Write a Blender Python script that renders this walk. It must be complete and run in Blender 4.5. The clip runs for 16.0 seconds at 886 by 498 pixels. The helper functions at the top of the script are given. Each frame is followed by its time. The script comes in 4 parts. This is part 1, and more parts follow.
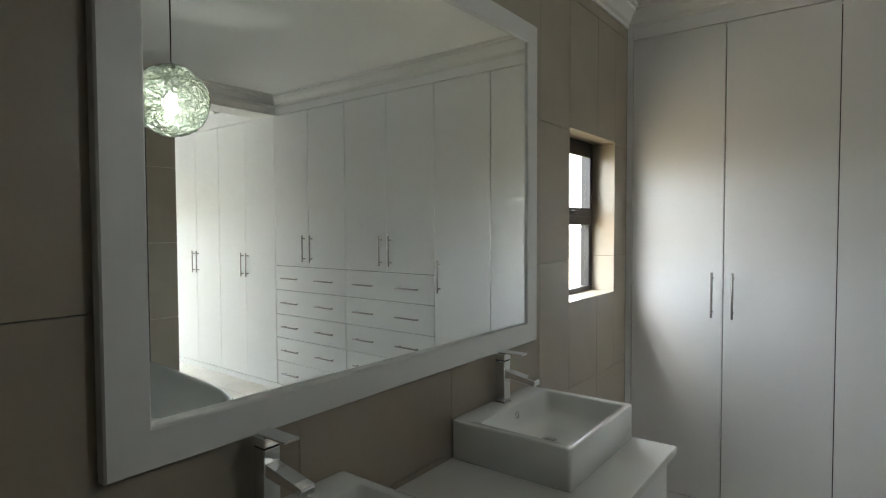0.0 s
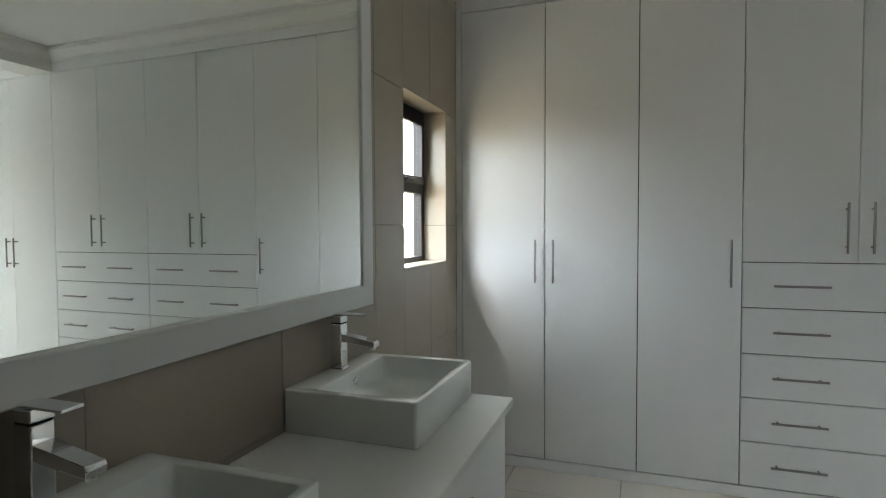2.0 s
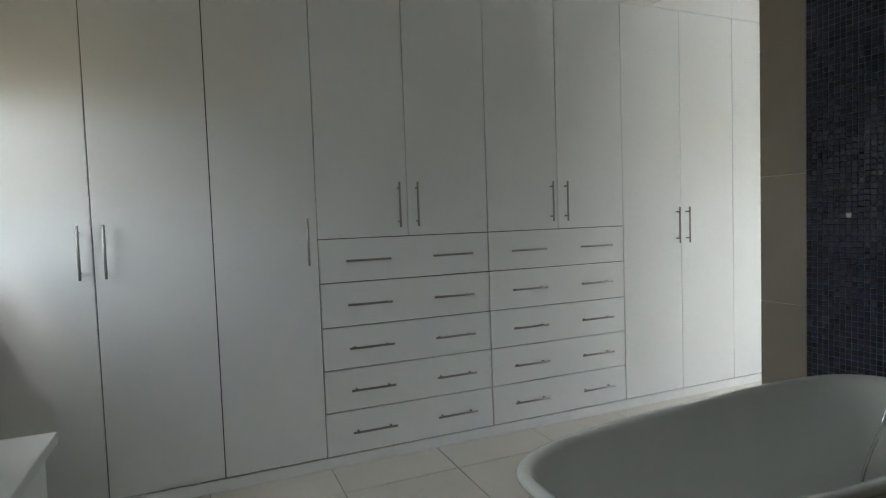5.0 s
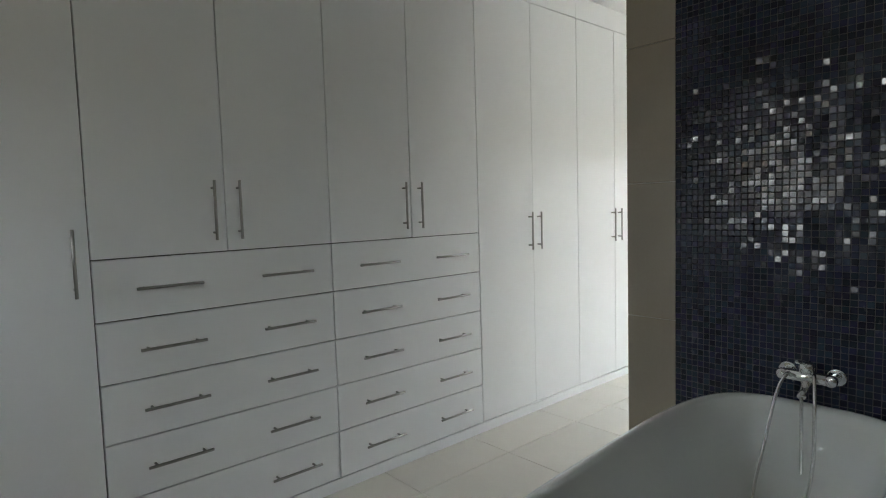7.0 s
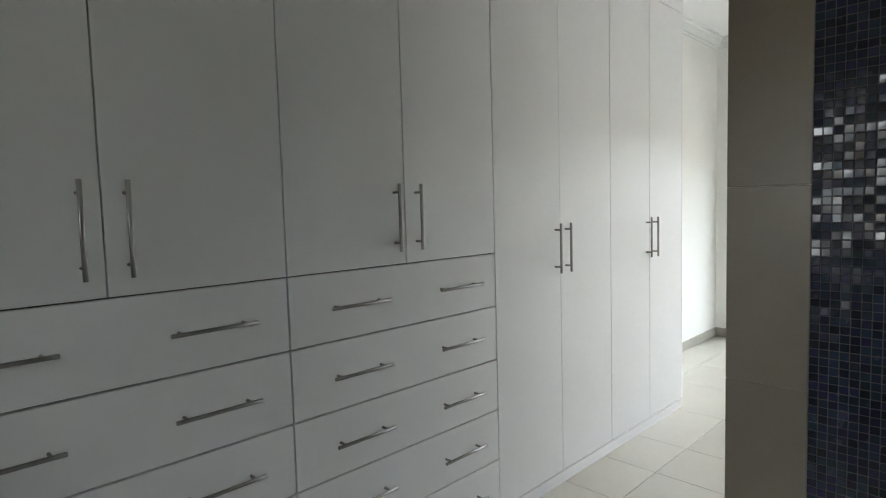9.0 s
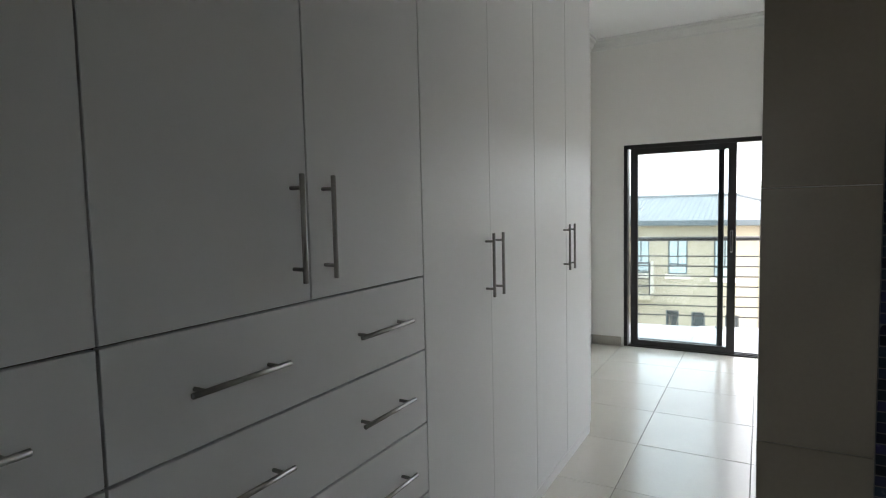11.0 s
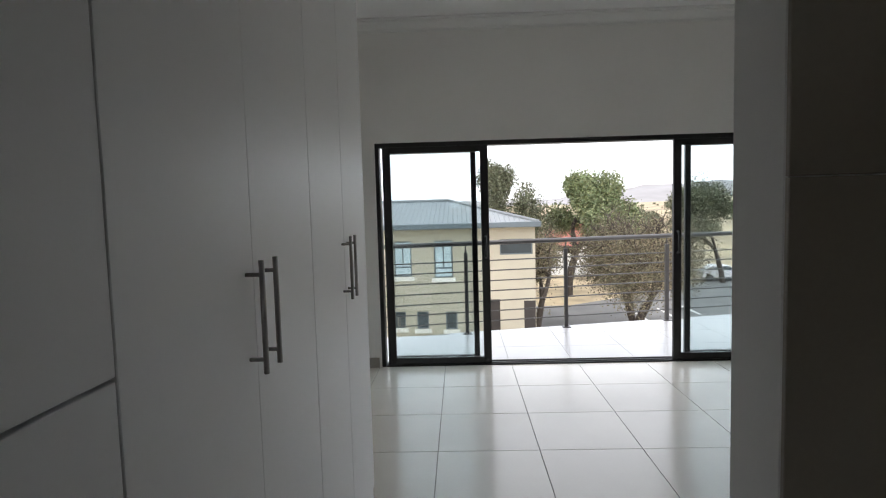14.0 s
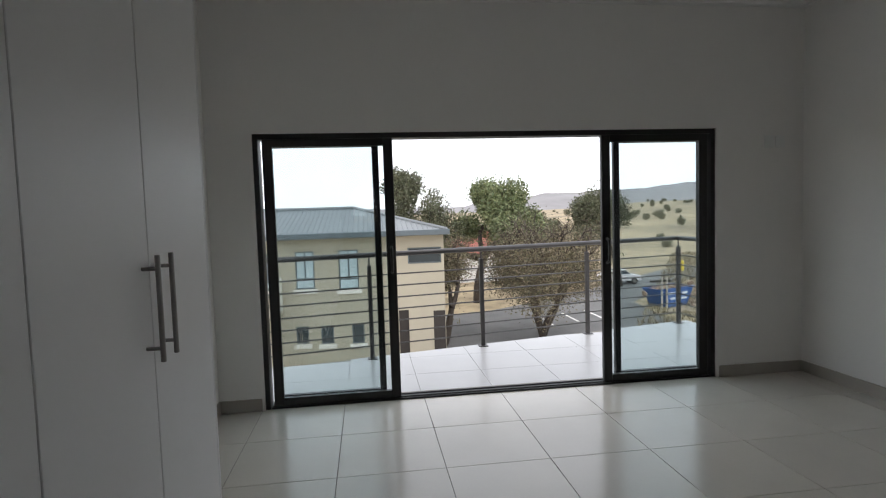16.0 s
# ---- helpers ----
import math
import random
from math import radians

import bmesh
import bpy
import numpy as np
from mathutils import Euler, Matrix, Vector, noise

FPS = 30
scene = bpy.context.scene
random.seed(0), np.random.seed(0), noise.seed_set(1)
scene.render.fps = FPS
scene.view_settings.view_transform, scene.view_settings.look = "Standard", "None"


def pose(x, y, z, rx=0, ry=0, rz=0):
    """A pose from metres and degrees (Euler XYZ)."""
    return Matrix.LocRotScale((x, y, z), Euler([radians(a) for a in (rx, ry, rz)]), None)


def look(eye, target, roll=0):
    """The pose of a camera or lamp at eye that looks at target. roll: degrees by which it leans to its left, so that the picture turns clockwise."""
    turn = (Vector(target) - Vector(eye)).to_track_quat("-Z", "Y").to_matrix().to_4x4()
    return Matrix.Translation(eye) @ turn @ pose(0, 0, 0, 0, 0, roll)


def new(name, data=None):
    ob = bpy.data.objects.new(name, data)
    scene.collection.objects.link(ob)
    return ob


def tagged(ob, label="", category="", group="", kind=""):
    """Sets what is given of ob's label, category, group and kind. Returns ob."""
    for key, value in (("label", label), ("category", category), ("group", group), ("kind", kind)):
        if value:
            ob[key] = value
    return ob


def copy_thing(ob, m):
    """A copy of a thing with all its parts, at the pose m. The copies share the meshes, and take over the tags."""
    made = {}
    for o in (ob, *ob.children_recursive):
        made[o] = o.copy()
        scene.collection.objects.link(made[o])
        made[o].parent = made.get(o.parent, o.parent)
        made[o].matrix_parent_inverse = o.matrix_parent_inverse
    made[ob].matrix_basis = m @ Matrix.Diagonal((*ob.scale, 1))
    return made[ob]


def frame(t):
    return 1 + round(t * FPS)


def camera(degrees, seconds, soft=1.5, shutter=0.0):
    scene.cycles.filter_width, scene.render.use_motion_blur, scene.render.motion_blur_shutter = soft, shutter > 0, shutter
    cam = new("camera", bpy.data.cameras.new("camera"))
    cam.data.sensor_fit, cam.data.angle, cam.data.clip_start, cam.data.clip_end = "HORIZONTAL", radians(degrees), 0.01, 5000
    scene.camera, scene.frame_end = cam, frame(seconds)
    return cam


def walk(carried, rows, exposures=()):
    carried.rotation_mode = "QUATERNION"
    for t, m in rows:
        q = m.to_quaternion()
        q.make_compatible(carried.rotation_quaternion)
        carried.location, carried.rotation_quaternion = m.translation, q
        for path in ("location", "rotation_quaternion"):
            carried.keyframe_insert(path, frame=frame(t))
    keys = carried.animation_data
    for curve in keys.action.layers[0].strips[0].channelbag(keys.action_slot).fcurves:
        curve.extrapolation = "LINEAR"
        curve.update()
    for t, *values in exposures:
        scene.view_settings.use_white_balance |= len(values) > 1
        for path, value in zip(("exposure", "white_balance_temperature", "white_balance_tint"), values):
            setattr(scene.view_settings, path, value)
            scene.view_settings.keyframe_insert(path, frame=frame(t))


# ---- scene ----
cam = camera(76.23, 16.0, 1.2)
PATH = [
    (0, (1.237, -3.420, 1.622), (0.033, -1.825, 1.549), -0.2),
    (0.5, (1.187, -3.379, 1.566), (0.086, -1.712, 1.484), -0.1),
    (1, (1.159, -3.352, 1.518), (0.188, -1.606, 1.437), 0.0),
    (1.5, (1.139, -3.340, 1.484), (0.321, -1.516, 1.402), -0.2),
    (2, (1.126, -3.316, 1.451), (0.465, -1.429, 1.372), -0.3),
    (2.5, (1.116, -3.284, 1.434), (0.652, -1.340, 1.354), -0.6),
    (3, (1.093, -3.246, 1.420), (0.859, -1.262, 1.335), -1.0),
    (3.5, (1.078, -3.219, 1.404), (1.067, -1.221, 1.318), -1.2),
    (4, (1.077, -3.186, 1.395), (1.340, -1.206, 1.298), -1.4),
    (4.5, (1.068, -3.132, 1.365), (1.601, -1.207, 1.259), -1.7),
    (5, (1.065, -3.036, 1.340), (1.846, -1.198, 1.237), -2.0),
    (7.5, (1.338, -2.258, 1.433), (2.686, -0.788, 1.286), -1.7),
    (8, (1.482, -2.063, 1.443), (2.831, -0.594, 1.302), -1.8),
    (10.5, (2.053, -1.070, 1.484), (3.688, 0.072, 1.338), -1.2),
    (11, (2.138, -0.948, 1.474), (3.875, 0.034, 1.330), -1.3),
    (11.5, (2.239, -0.840, 1.470), (4.058, -0.021, 1.321), -1.2),
    (12, (2.349, -0.739, 1.476), (4.226, -0.067, 1.324), -1.3),
    (12.5, (2.480, -0.632, 1.479), (4.407, -0.118, 1.331), -1.4),
    (13, (2.620, -0.546, 1.482), (4.582, -0.193, 1.331), -1.5),
    (13.5, (2.767, -0.503, 1.477), (4.751, -0.304, 1.327), -1.5),
    (14, (2.947, -0.470, 1.476), (4.941, -0.408, 1.328), -1.6),
    (14.5, (3.136, -0.456, 1.468), (5.130, -0.508, 1.323), -1.8),
    (15, (3.320, -0.476, 1.463), (5.310, -0.605, 1.320), -1.8),
    (15.5, (3.532, -0.503, 1.456), (5.517, -0.711, 1.320), -1.8),
    (16, (3.778, -0.522, 1.450), (5.756, -0.786, 1.321), -1.8),
]
EXPOSURES = [(0, 3.02, 6350, 9), (1.2, 2.98, 6300, 8), (3.5, 3.08, 6150, 7), (5, 2.66, 6200, 7), (8, 2.72, 6250, 9), (10.5, 1.80, 6200, 10), (12.5, 1.10, 6200, 12), (14.5, 0.47, 6200, 12), (16, 0.10, 6200, 12)]
walk(cam, [(t, look(eye, target, roll)) for t, eye, target, roll in PATH], EXPOSURES)

# ---- world, sun, window light ----
world = bpy.data.worlds.new("sky")
scene.world = world
world.use_nodes = True
wn = world.node_tree
bg = wn.nodes["Background"]
sky = wn.nodes.new("ShaderNodeTexSky")
sky.sky_type = "NISHITA"
sky.sun_disc = False
sky.sun_elevation = radians(48)
sky.sun_rotation = radians(-60)
sky.air_density = 1.0
sky.dust_density = 6.0
sky.ozone_density = 0.6
sky.altitude = 1200
# thin bright cloud over the whole sky
cloud = wn.nodes.new("ShaderNodeMix")
cloud.data_type = "RGBA"
cloud.inputs[0].default_value = 0.75
cloud.inputs[7].default_value = (15.0, 15.0, 15.0, 1)
wn.links.new(sky.outputs[0], cloud.inputs[6])
wn.links.new(cloud.outputs[2], bg.inputs[0])
bg.inputs[1].default_value = 0.15

sun_data = bpy.data.lights.new("sun", "SUN")
sun_data.energy = 0.6
sun_data.angle = radians(12)
sun_data.color = (1.0, 0.95, 0.88)
sun = new("sun", sun_data)
# high behind the house, over the roof, towards the neighbours' front walls
sun.matrix_world = look((-6, -9, 14), (0, 0, 0))


# ---- materials ----
def material(name, base, rough=0.5, metal=0.0, vary=0.06, scale=3.0, bump=0.0, bump_scale=60.0, coat=0.0, rough_vary=0.025,
             spread=0.0, hue=0.0, fine=0.0, stretch=(1, 1, 1)):
    """A surface with broad tone variation, a fine relief, and tone spread from piece to piece."""
    m = bpy.data.materials.new(name)
    m.use_nodes = True
    nt = m.node_tree
    b = nt.nodes["Principled BSDF"]
    b.inputs["Metallic"].default_value = metal
    b.inputs["Coat Weight"].default_value = coat
    tc = nt.nodes.new("ShaderNodeTexCoord")
    mp = nt.nodes.new("ShaderNodeMapping")
    mp.inputs["Scale"].default_value = stretch
    nt.links.new(tc.outputs["Object"], mp.inputs[0])
    n1 = nt.nodes.new("ShaderNodeTexNoise")
    n1.inputs["Scale"].default_value = scale
    n1.inputs["Detail"].default_value = 4
    nt.links.new(mp.outputs[0], n1.inputs["Vector"])
    n2 = nt.nodes.new("ShaderNodeTexNoise")
    n2.inputs["Scale"].default_value = bump_scale
    n2.inputs["Detail"].default_value = 3
    nt.links.new(mp.outputs[0], n2.inputs["Vector"])
    ramp = nt.nodes.new("ShaderNodeMapRange")
    ramp.inputs[1].default_value, ramp.inputs[2].default_value = 0.3, 0.7
    ramp.inputs[3].default_value, ramp.inputs[4].default_value = 1 - vary, 1 + vary
    nt.links.new(n1.outputs[0], ramp.inputs[0])
    hsv = nt.nodes.new("ShaderNodeHueSaturation")
    hsv.inputs["Color"].default_value = (*base, 1)
    val = ramp.outputs[0]
    if fine:
        r2 = nt.nodes.new("ShaderNodeMapRange")
        r2.inputs[1].default_value, r2.inputs[2].default_value = 0.3, 0.7
        r2.inputs[3].default_value, r2.inputs[4].default_value = 1 - fine, 1 + fine
        nt.links.new(n2.outputs[0], r2.inputs[0])
        mm = nt.nodes.new("ShaderNodeMath")
        mm.operation = "MULTIPLY"
        nt.links.new(val, mm.inputs[0])
        nt.links.new(r2.outputs[0], mm.inputs[1])
        val = mm.outputs[0]
    if spread or hue:
        oi = nt.nodes.new("ShaderNodeObjectInfo")
        ge = nt.nodes.new("ShaderNodeNewGeometry")
        add = nt.nodes.new("ShaderNodeMath")
        add.operation = "ADD"
        nt.links.new(oi.outputs["Random"], add.inputs[0])
        nt.links.new(ge.outputs["Random Per Island"], add.inputs[1])
        fr = nt.nodes.new("ShaderNodeMath")
        fr.operation = "FRACT"
        nt.links.new(add.outputs[0], fr.inputs[0])
        r3 = nt.nodes.new("ShaderNodeMapRange")
        r3.inputs[3].default_value, r3.inputs[4].default_value = 1 - spread, 1 + spread
        nt.links.new(fr.outputs[0], r3.inputs[0])
        mm = nt.nodes.new("ShaderNodeMath")
        mm.operation = "MULTIPLY"
        nt.links.new(val, mm.inputs[0])
        nt.links.new(r3.outputs[0], mm.inputs[1])
        val = mm.outputs[0]
        if hue:
            r4 = nt.nodes.new("ShaderNodeMapRange")
            r4.inputs[3].default_value, r4.inputs[4].default_value = 0.5 - hue, 0.5 + hue
            m7 = nt.nodes.new("ShaderNodeMath")
            m7.operation = "MULTIPLY"
            m7.inputs[1].default_value = 7.31
            f7 = nt.nodes.new("ShaderNodeMath")
            f7.operation = "FRACT"
            nt.links.new(fr.outputs[0], m7.inputs[0])
            nt.links.new(m7.outputs[0], f7.inputs[0])
            nt.links.new(f7.outputs[0], r4.inputs[0])
            nt.links.new(r4.outputs[0], hsv.inputs["Hue"])
    nt.links.new(val, hsv.inputs["Value"])
    nt.links.new(hsv.outputs[0], b.inputs["Base Color"])
    rr = nt.nodes.new("ShaderNodeMapRange")
    rr.inputs[1].default_value, rr.inputs[2].default_value = 0.3, 0.7
    rr.inputs[3].default_value, rr.inputs[4].default_value = max(0.0, rough - rough_vary), min(1.0, rough + rough_vary)
    nt.links.new(n1.outputs[0], rr.inputs[0])
    nt.links.new(rr.outputs[0], b.inputs["Roughness"])
    if bump:
        bp = nt.nodes.new("ShaderNodeBump")
        bp.inputs["Strength"].default_value = bump
        bp.inputs["Distance"].default_value = 0.004
        nt.links.new(n2.outputs[0], bp.inputs["Height"])
        nt.links.new(bp.outputs[0], b.inputs["Normal"])
    return m


M_PLASTER = material("plaster_white", (0.84, 0.825, 0.795), 0.75, vary=0.025, scale=1.2, bump=0.06, bump_scale=220, fine=0.01)
M_CEIL = material("ceiling_paint", (0.86, 0.86, 0.85), 0.85, vary=0.02, scale=0.9, bump=0.03, bump_scale=300)
M_CORNICE = material("cornice_plaster", (0.80, 0.80, 0.78), 0.7, vary=0.02, scale=2.0)
M_FLOOR = material("porcelain_floor_tile", (0.64, 0.60, 0.53), 0.20, vary=0.04, scale=1.5, bump=0.02, bump_scale=120, spread=0.025, fine=0.015, rough_vary=0.05)
M_GROUT = material("grey_grout", (0.22, 0.20, 0.17), 0.9, vary=0.12, scale=6, bump=0.2, bump_scale=400)
M_WTILE = material("beige_wall_tile", (0.35, 0.305, 0.245), 0.32, vary=0.06, scale=2.2, bump=0.03, bump_scale=90, spread=0.03, fine=0.02)
M_WGROUT = material("wall_grout", (0.14, 0.12, 0.095), 0.9, vary=0.1, scale=8)
M_SKIRT = material("skirting_tile", (0.40, 0.37, 0.325), 0.35, vary=0.06, scale=4, spread=0.03)
M_BOARD = material("white_melamine_board", (0.82, 0.82, 0.825), 0.45, vary=0.012, scale=2.0, bump=0.05, bump_scale=520, fine=0.008, rough_vary=0.03)
# carcass board blackened, so its colour supplies the shade in the door gaps
M_CARCASS_SHADE = material("carcass_painted_gap_shade", (0.022, 0.021, 0.02), 0.9, vary=0.1, scale=5)
M_WHITEWOOD = material("painted_mirror_frame", (0.72, 0.72, 0.71), 0.42, vary=0.02, scale=3, bump=0.05, bump_scale=180)
M_STEEL = material("brushed_steel", (0.31, 0.30, 0.285), 0.32, metal=1.0, vary=0.05, scale=30, bump=0.08, bump_scale=300, stretch=(1, 1, 0.2))
M_CHROME = material("chrome", (0.86, 0.87, 0.88), 0.06, metal=1.0, vary=0.01, scale=10, rough_vary=0.02)
M_CERAMIC = material("glazed_ceramic", (0.85, 0.865, 0.85), 0.10, vary=0.01, scale=3, coat=0.5, rough_vary=0.03)
M_ACRYLIC = material("bath_acrylic", (0.93, 0.95, 0.945), 0.045, vary=0.012, scale=2, coat=0.4, rough_vary=0.03)
M_STONE = material("white_counter_top", (0.76, 0.755, 0.735), 0.30, vary=0.01, scale=2, rough_vary=0.0)
M_MOSAIC = material("blue_glass_mosaic", (0.020, 0.028, 0.058), 0.17, vary=0.10, scale=20, spread=0.6, hue=0.04, coat=0.0, rough_vary=0.12)
M_MGROUT = material("mosaic_grout", (0.13, 0.13, 0.145), 0.85, vary=0.1, scale=20)
M_ALU = material("black_aluminium", (0.018, 0.017, 0.018), 0.42, metal=0.2, vary=0.1, scale=6, bump=0.03, bump_scale=400)
M_RUBBER = material("black_rubber", (0.02, 0.02, 0.02), 0.8)
M_HOSE = material("chrome_hose", (0.70, 0.71, 0.72), 0.18, metal=1.0, vary=0.03, scale=40)


def mirror_material():
    m = bpy.data.materials.new("silvered_mirror")
    m.use_nodes = True
    b = m.node_tree.nodes["Principled BSDF"]
    b.inputs["Base Color"].default_value = (0.90, 0.93, 0.905, 1)
    b.inputs["Metallic"].default_value = 1.0
    b.inputs["Roughness"].default_value = 0.0
    return m


def glass_material(name, tint=(0.93, 0.97, 0.97), share=0.06):
    """Thin clear pane: lets light straight through, with a mirror's share of gloss."""
    m = bpy.data.materials.new(name)
    m.use_nodes = True
    nt = m.node_tree
    nt.nodes.remove(nt.nodes["Principled BSDF"])
    tr = nt.nodes.new("ShaderNodeBsdfTransparent")
    tr.inputs[0].default_value = (*tint, 1)
    gl = nt.nodes.new("ShaderNodeBsdfGlossy")
    gl.inputs["Roughness"].default_value = 0.01
    mix = nt.nodes.new("ShaderNodeMixShader")
    mix.inputs[0].default_value = share
    nt.links.new(tr.outputs[0], mix.inputs[1])
    nt.links.new(gl.outputs[0], mix.inputs[2])
    nt.links.new(mix.outputs[0], nt.nodes["Material Output"].inputs[0])
    return m


M_MIRROR = mirror_material()
M_GLASS = glass_material("clear_door_glass", (0.87, 0.905, 0.91), 0.025)
M_WGLASS = glass_material("window_glass", (0.95, 0.97, 0.97), 0.05)


# ---- mesh helpers ----
def link(name, bm, mat, parent=None, label="", smooth=False):
    me = bpy.data.meshes.new(name)
    bm.to_mesh(me)
    bm.free()
    if mat is not None:
        me.materials.append(mat)
    if smooth:
        for p in me.polygons:
            p.use_smooth = True
    ob = new(name, me)
    if parent is not None:
        ob.parent = parent
    if label:
        ob["label"] = label
    return ob


def part(name, bm, mat, parent, label="", smooth=False):
    return link(name, bm, mat, parent, label, smooth)


def thing(name, label, category, at=(0, 0, 0), group="", kind=""):
    ob = new(name)
    ob.location = at
    ob.empty_display_size = 0.1
    return tagged(ob, label, category, group, kind)


def box(bm, x0, x1, y0, y1, z0, z1, bevel=0.0, segments=1):
    vs = [bm.verts.new((x, y, z)) for x in (x0, x1) for y in (y0, y1) for z in (z0, z1)]
    fs = [bm.faces.new([vs[i] for i in f]) for f in
          ((0, 1, 3, 2), (4, 6, 7, 5), (0, 4, 5, 1), (2, 3, 7, 6), (0, 2, 6, 4), (1, 5, 7, 3))]
    if bevel:
        es = list({e for f in fs for e in f.edges})
        bmesh.ops.bevel(bm, geom=es, offset=bevel, segments=segments, affect="EDGES", profile=0.5)
    return bm


def nbox(x0, x1, y0, y1, z0, z1, bevel=0.0, segments=1):
    return box(bmesh.new(), x0, x1, y0, y1, z0, z1, bevel, segments)


def tube(bm, pts, radii, n=10, caps=True):
    """A round tube along points, with one radius or one per point."""
    pts = [Vector(p) for p in pts]
    if not isinstance(radii, (list, tuple)):
        radii = [radii] * len(pts)
    rings = []
    side = None
    for i, p in enumerate(pts):
        d = (pts[min(i + 1, len(pts) - 1)] - pts[max(i - 1, 0)]).normalized()
        if side is None:
            side = d.orthogonal().normalized()
        side = (side - d * side.dot(d)).normalized()
        up = d.cross(side)
        rings.append([bm.verts.new(p + (side * math.cos(2 * math.pi * k / n) + up * math.sin(2 * math.pi * k / n)) * radii[i]) for k in range(n)])
    for a, b in zip(rings, rings[1:]):
        for k in range(n):
            bm.faces.new((a[k], a[(k + 1) % n], b[(k + 1) % n], b[k]))
    if caps:
        bm.faces.new(rings[0][::-1])
        bm.faces.new(rings[-1])
    return bm


def extrude_profile(bm, profile, path):
    """Sweep a closed 2D profile (u outward, z up) along straight runs: path of (x, y, ux, uy) rings, u measured along (ux, uy)."""
    rings = [[bm.verts.new((x + u * ux, y + u * uy, z)) for u, z in profile] for x, y, ux, uy in path]
    n = len(profile)
    for a, b in zip(rings, rings[1:]):
        for k in range(n):
            bm.faces.new((a[k], a[(k + 1) % n], b[(k + 1) % n], b[k]))
    bm.faces.new(rings[0][::-1])
    bm.faces.new(rings[-1])
    bmesh.ops.recalc_face_normals(bm, faces=bm.faces)
    return bm


def cut(rect, hole):
    """What is left of a rectangle (a0, a1, b0, b1) outside a hole, as rectangles."""
    a0, a1, b0, b1 = rect
    h0, h1, k0, k1 = hole
    if a1 <= h0 or a0 >= h1 or b1 <= k0 or b0 >= k1:
        return [rect]
    out = []
    if a0 < h0:
        out.append((a0, h0, b0, b1))
    if a1 > h1:
        out.append((h1, a1, b0, b1))
    c0, c1 = max(a0, h0), min(a1, h1)
    if b0 < k0:
        out.append((c0, c1, b0, k0))
    if b1 > k1:
        out.append((c0, c1, k1, b1))
    return out


def holed(bm, x0, x1, rect, holes):
    """A wall slab between x0 and x1 over a rectangle in y and z, with openings, as one welded mesh."""
    ys = sorted({rect[0], rect[1], *(v for h in holes for v in h[:2])})
    zs = sorted({rect[2], rect[3], *(v for h in holes for v in h[2:])})
    solid = {}
    for i in range(len(ys) - 1):
        for k in range(len(zs) - 1):
            y, z = (ys[i] + ys[i + 1]) / 2, (zs[k] + zs[k + 1]) / 2
            inside = rect[0] < y < rect[1] and rect[2] < z < rect[3]
            solid[i, k] = inside and not any(h[0] < y < h[1] and h[2] < z < h[3] for h in holes)
    made = {}

    def v(side, i, k):
        if (side, i, k) not in made:
            made[side, i, k] = bm.verts.new(((x0, x1)[side], ys[i], zs[k]))
        return made[side, i, k]

    for (i, k), on in solid.items():
        if not on:
            continue
        bm.faces.new((v(0, i, k), v(0, i, k + 1), v(0, i + 1, k + 1), v(0, i + 1, k)))
        bm.faces.new((v(1, i, k), v(1, i + 1, k), v(1, i + 1, k + 1), v(1, i, k + 1)))
        for di, dk, a, b in ((-1, 0, (i, k), (i, k + 1)), (1, 0, (i + 1, k), (i + 1, k + 1)), (0, -1, (i, k), (i + 1, k)), (0, 1, (i, k + 1), (i + 1, k + 1))):
            if not solid.get((i + di, k + dk), False):
                bm.faces.new((v(0, *a), v(0, *b), v(1, *b), v(1, *a)))
    bmesh.ops.recalc_face_normals(bm, faces=bm.faces)
    return bm


# ---- plan ----
WX = 0.051           # tiled face of the mirror wall
PX0, PX1 = 3.781, 3.950   # partition between bathroom and bedroom
PEND = -0.945        # free end of the partition
EX = 8.100           # inner face of the balcony wall
SY = -4.17           # bedroom side wall
BY = -4.75           # back wall of the bathroom
NY = 0.62            # wall behind the wardrobes
CB, CZ = 2.92, 3.145  # bathroom and bedroom ceilings
DY0, DY1, DZ = -3.382, 0.289, 2.068   # sliding door opening
WY0, WY1, WZ0, WZ1 = -0.810, -0.192, 1.246, 2.118   # bathroom window opening

# ---- structure ----
floor = tagged(link("floor", nbox(-0.25, 8.32, BY - 0.2, NY + 0.2, -0.20, -0.005), M_GROUT), "cream polished porcelain floor tiles with thin grey joints", "floor", kind="structure")
tagged(link("ceiling", nbox(-0.25, PX1 - 0.1, BY - 0.2, NY + 0.2, CB, CZ + 0.15), M_CEIL), "plain white painted bathroom ceiling", "ceiling", kind="structure")
tagged(link("ceiling", nbox(PX1 - 0.1, 8.32, BY - 0.2, NY + 0.2, CZ, CZ + 0.15), M_CEIL), "plain white painted bedroom ceiling", "ceiling", kind="structure")

wall_mirror = thing("wall_west", "beige tiled bathroom wall round the mirror", "wall", kind="structure")
bm = holed(bmesh.new(), -0.137, WX - 0.009, (BY, NY, 0.0, CZ), [(WY0, WY1, WZ0, WZ1)])
part("backing", bm, M_WGROUT, wall_mirror)

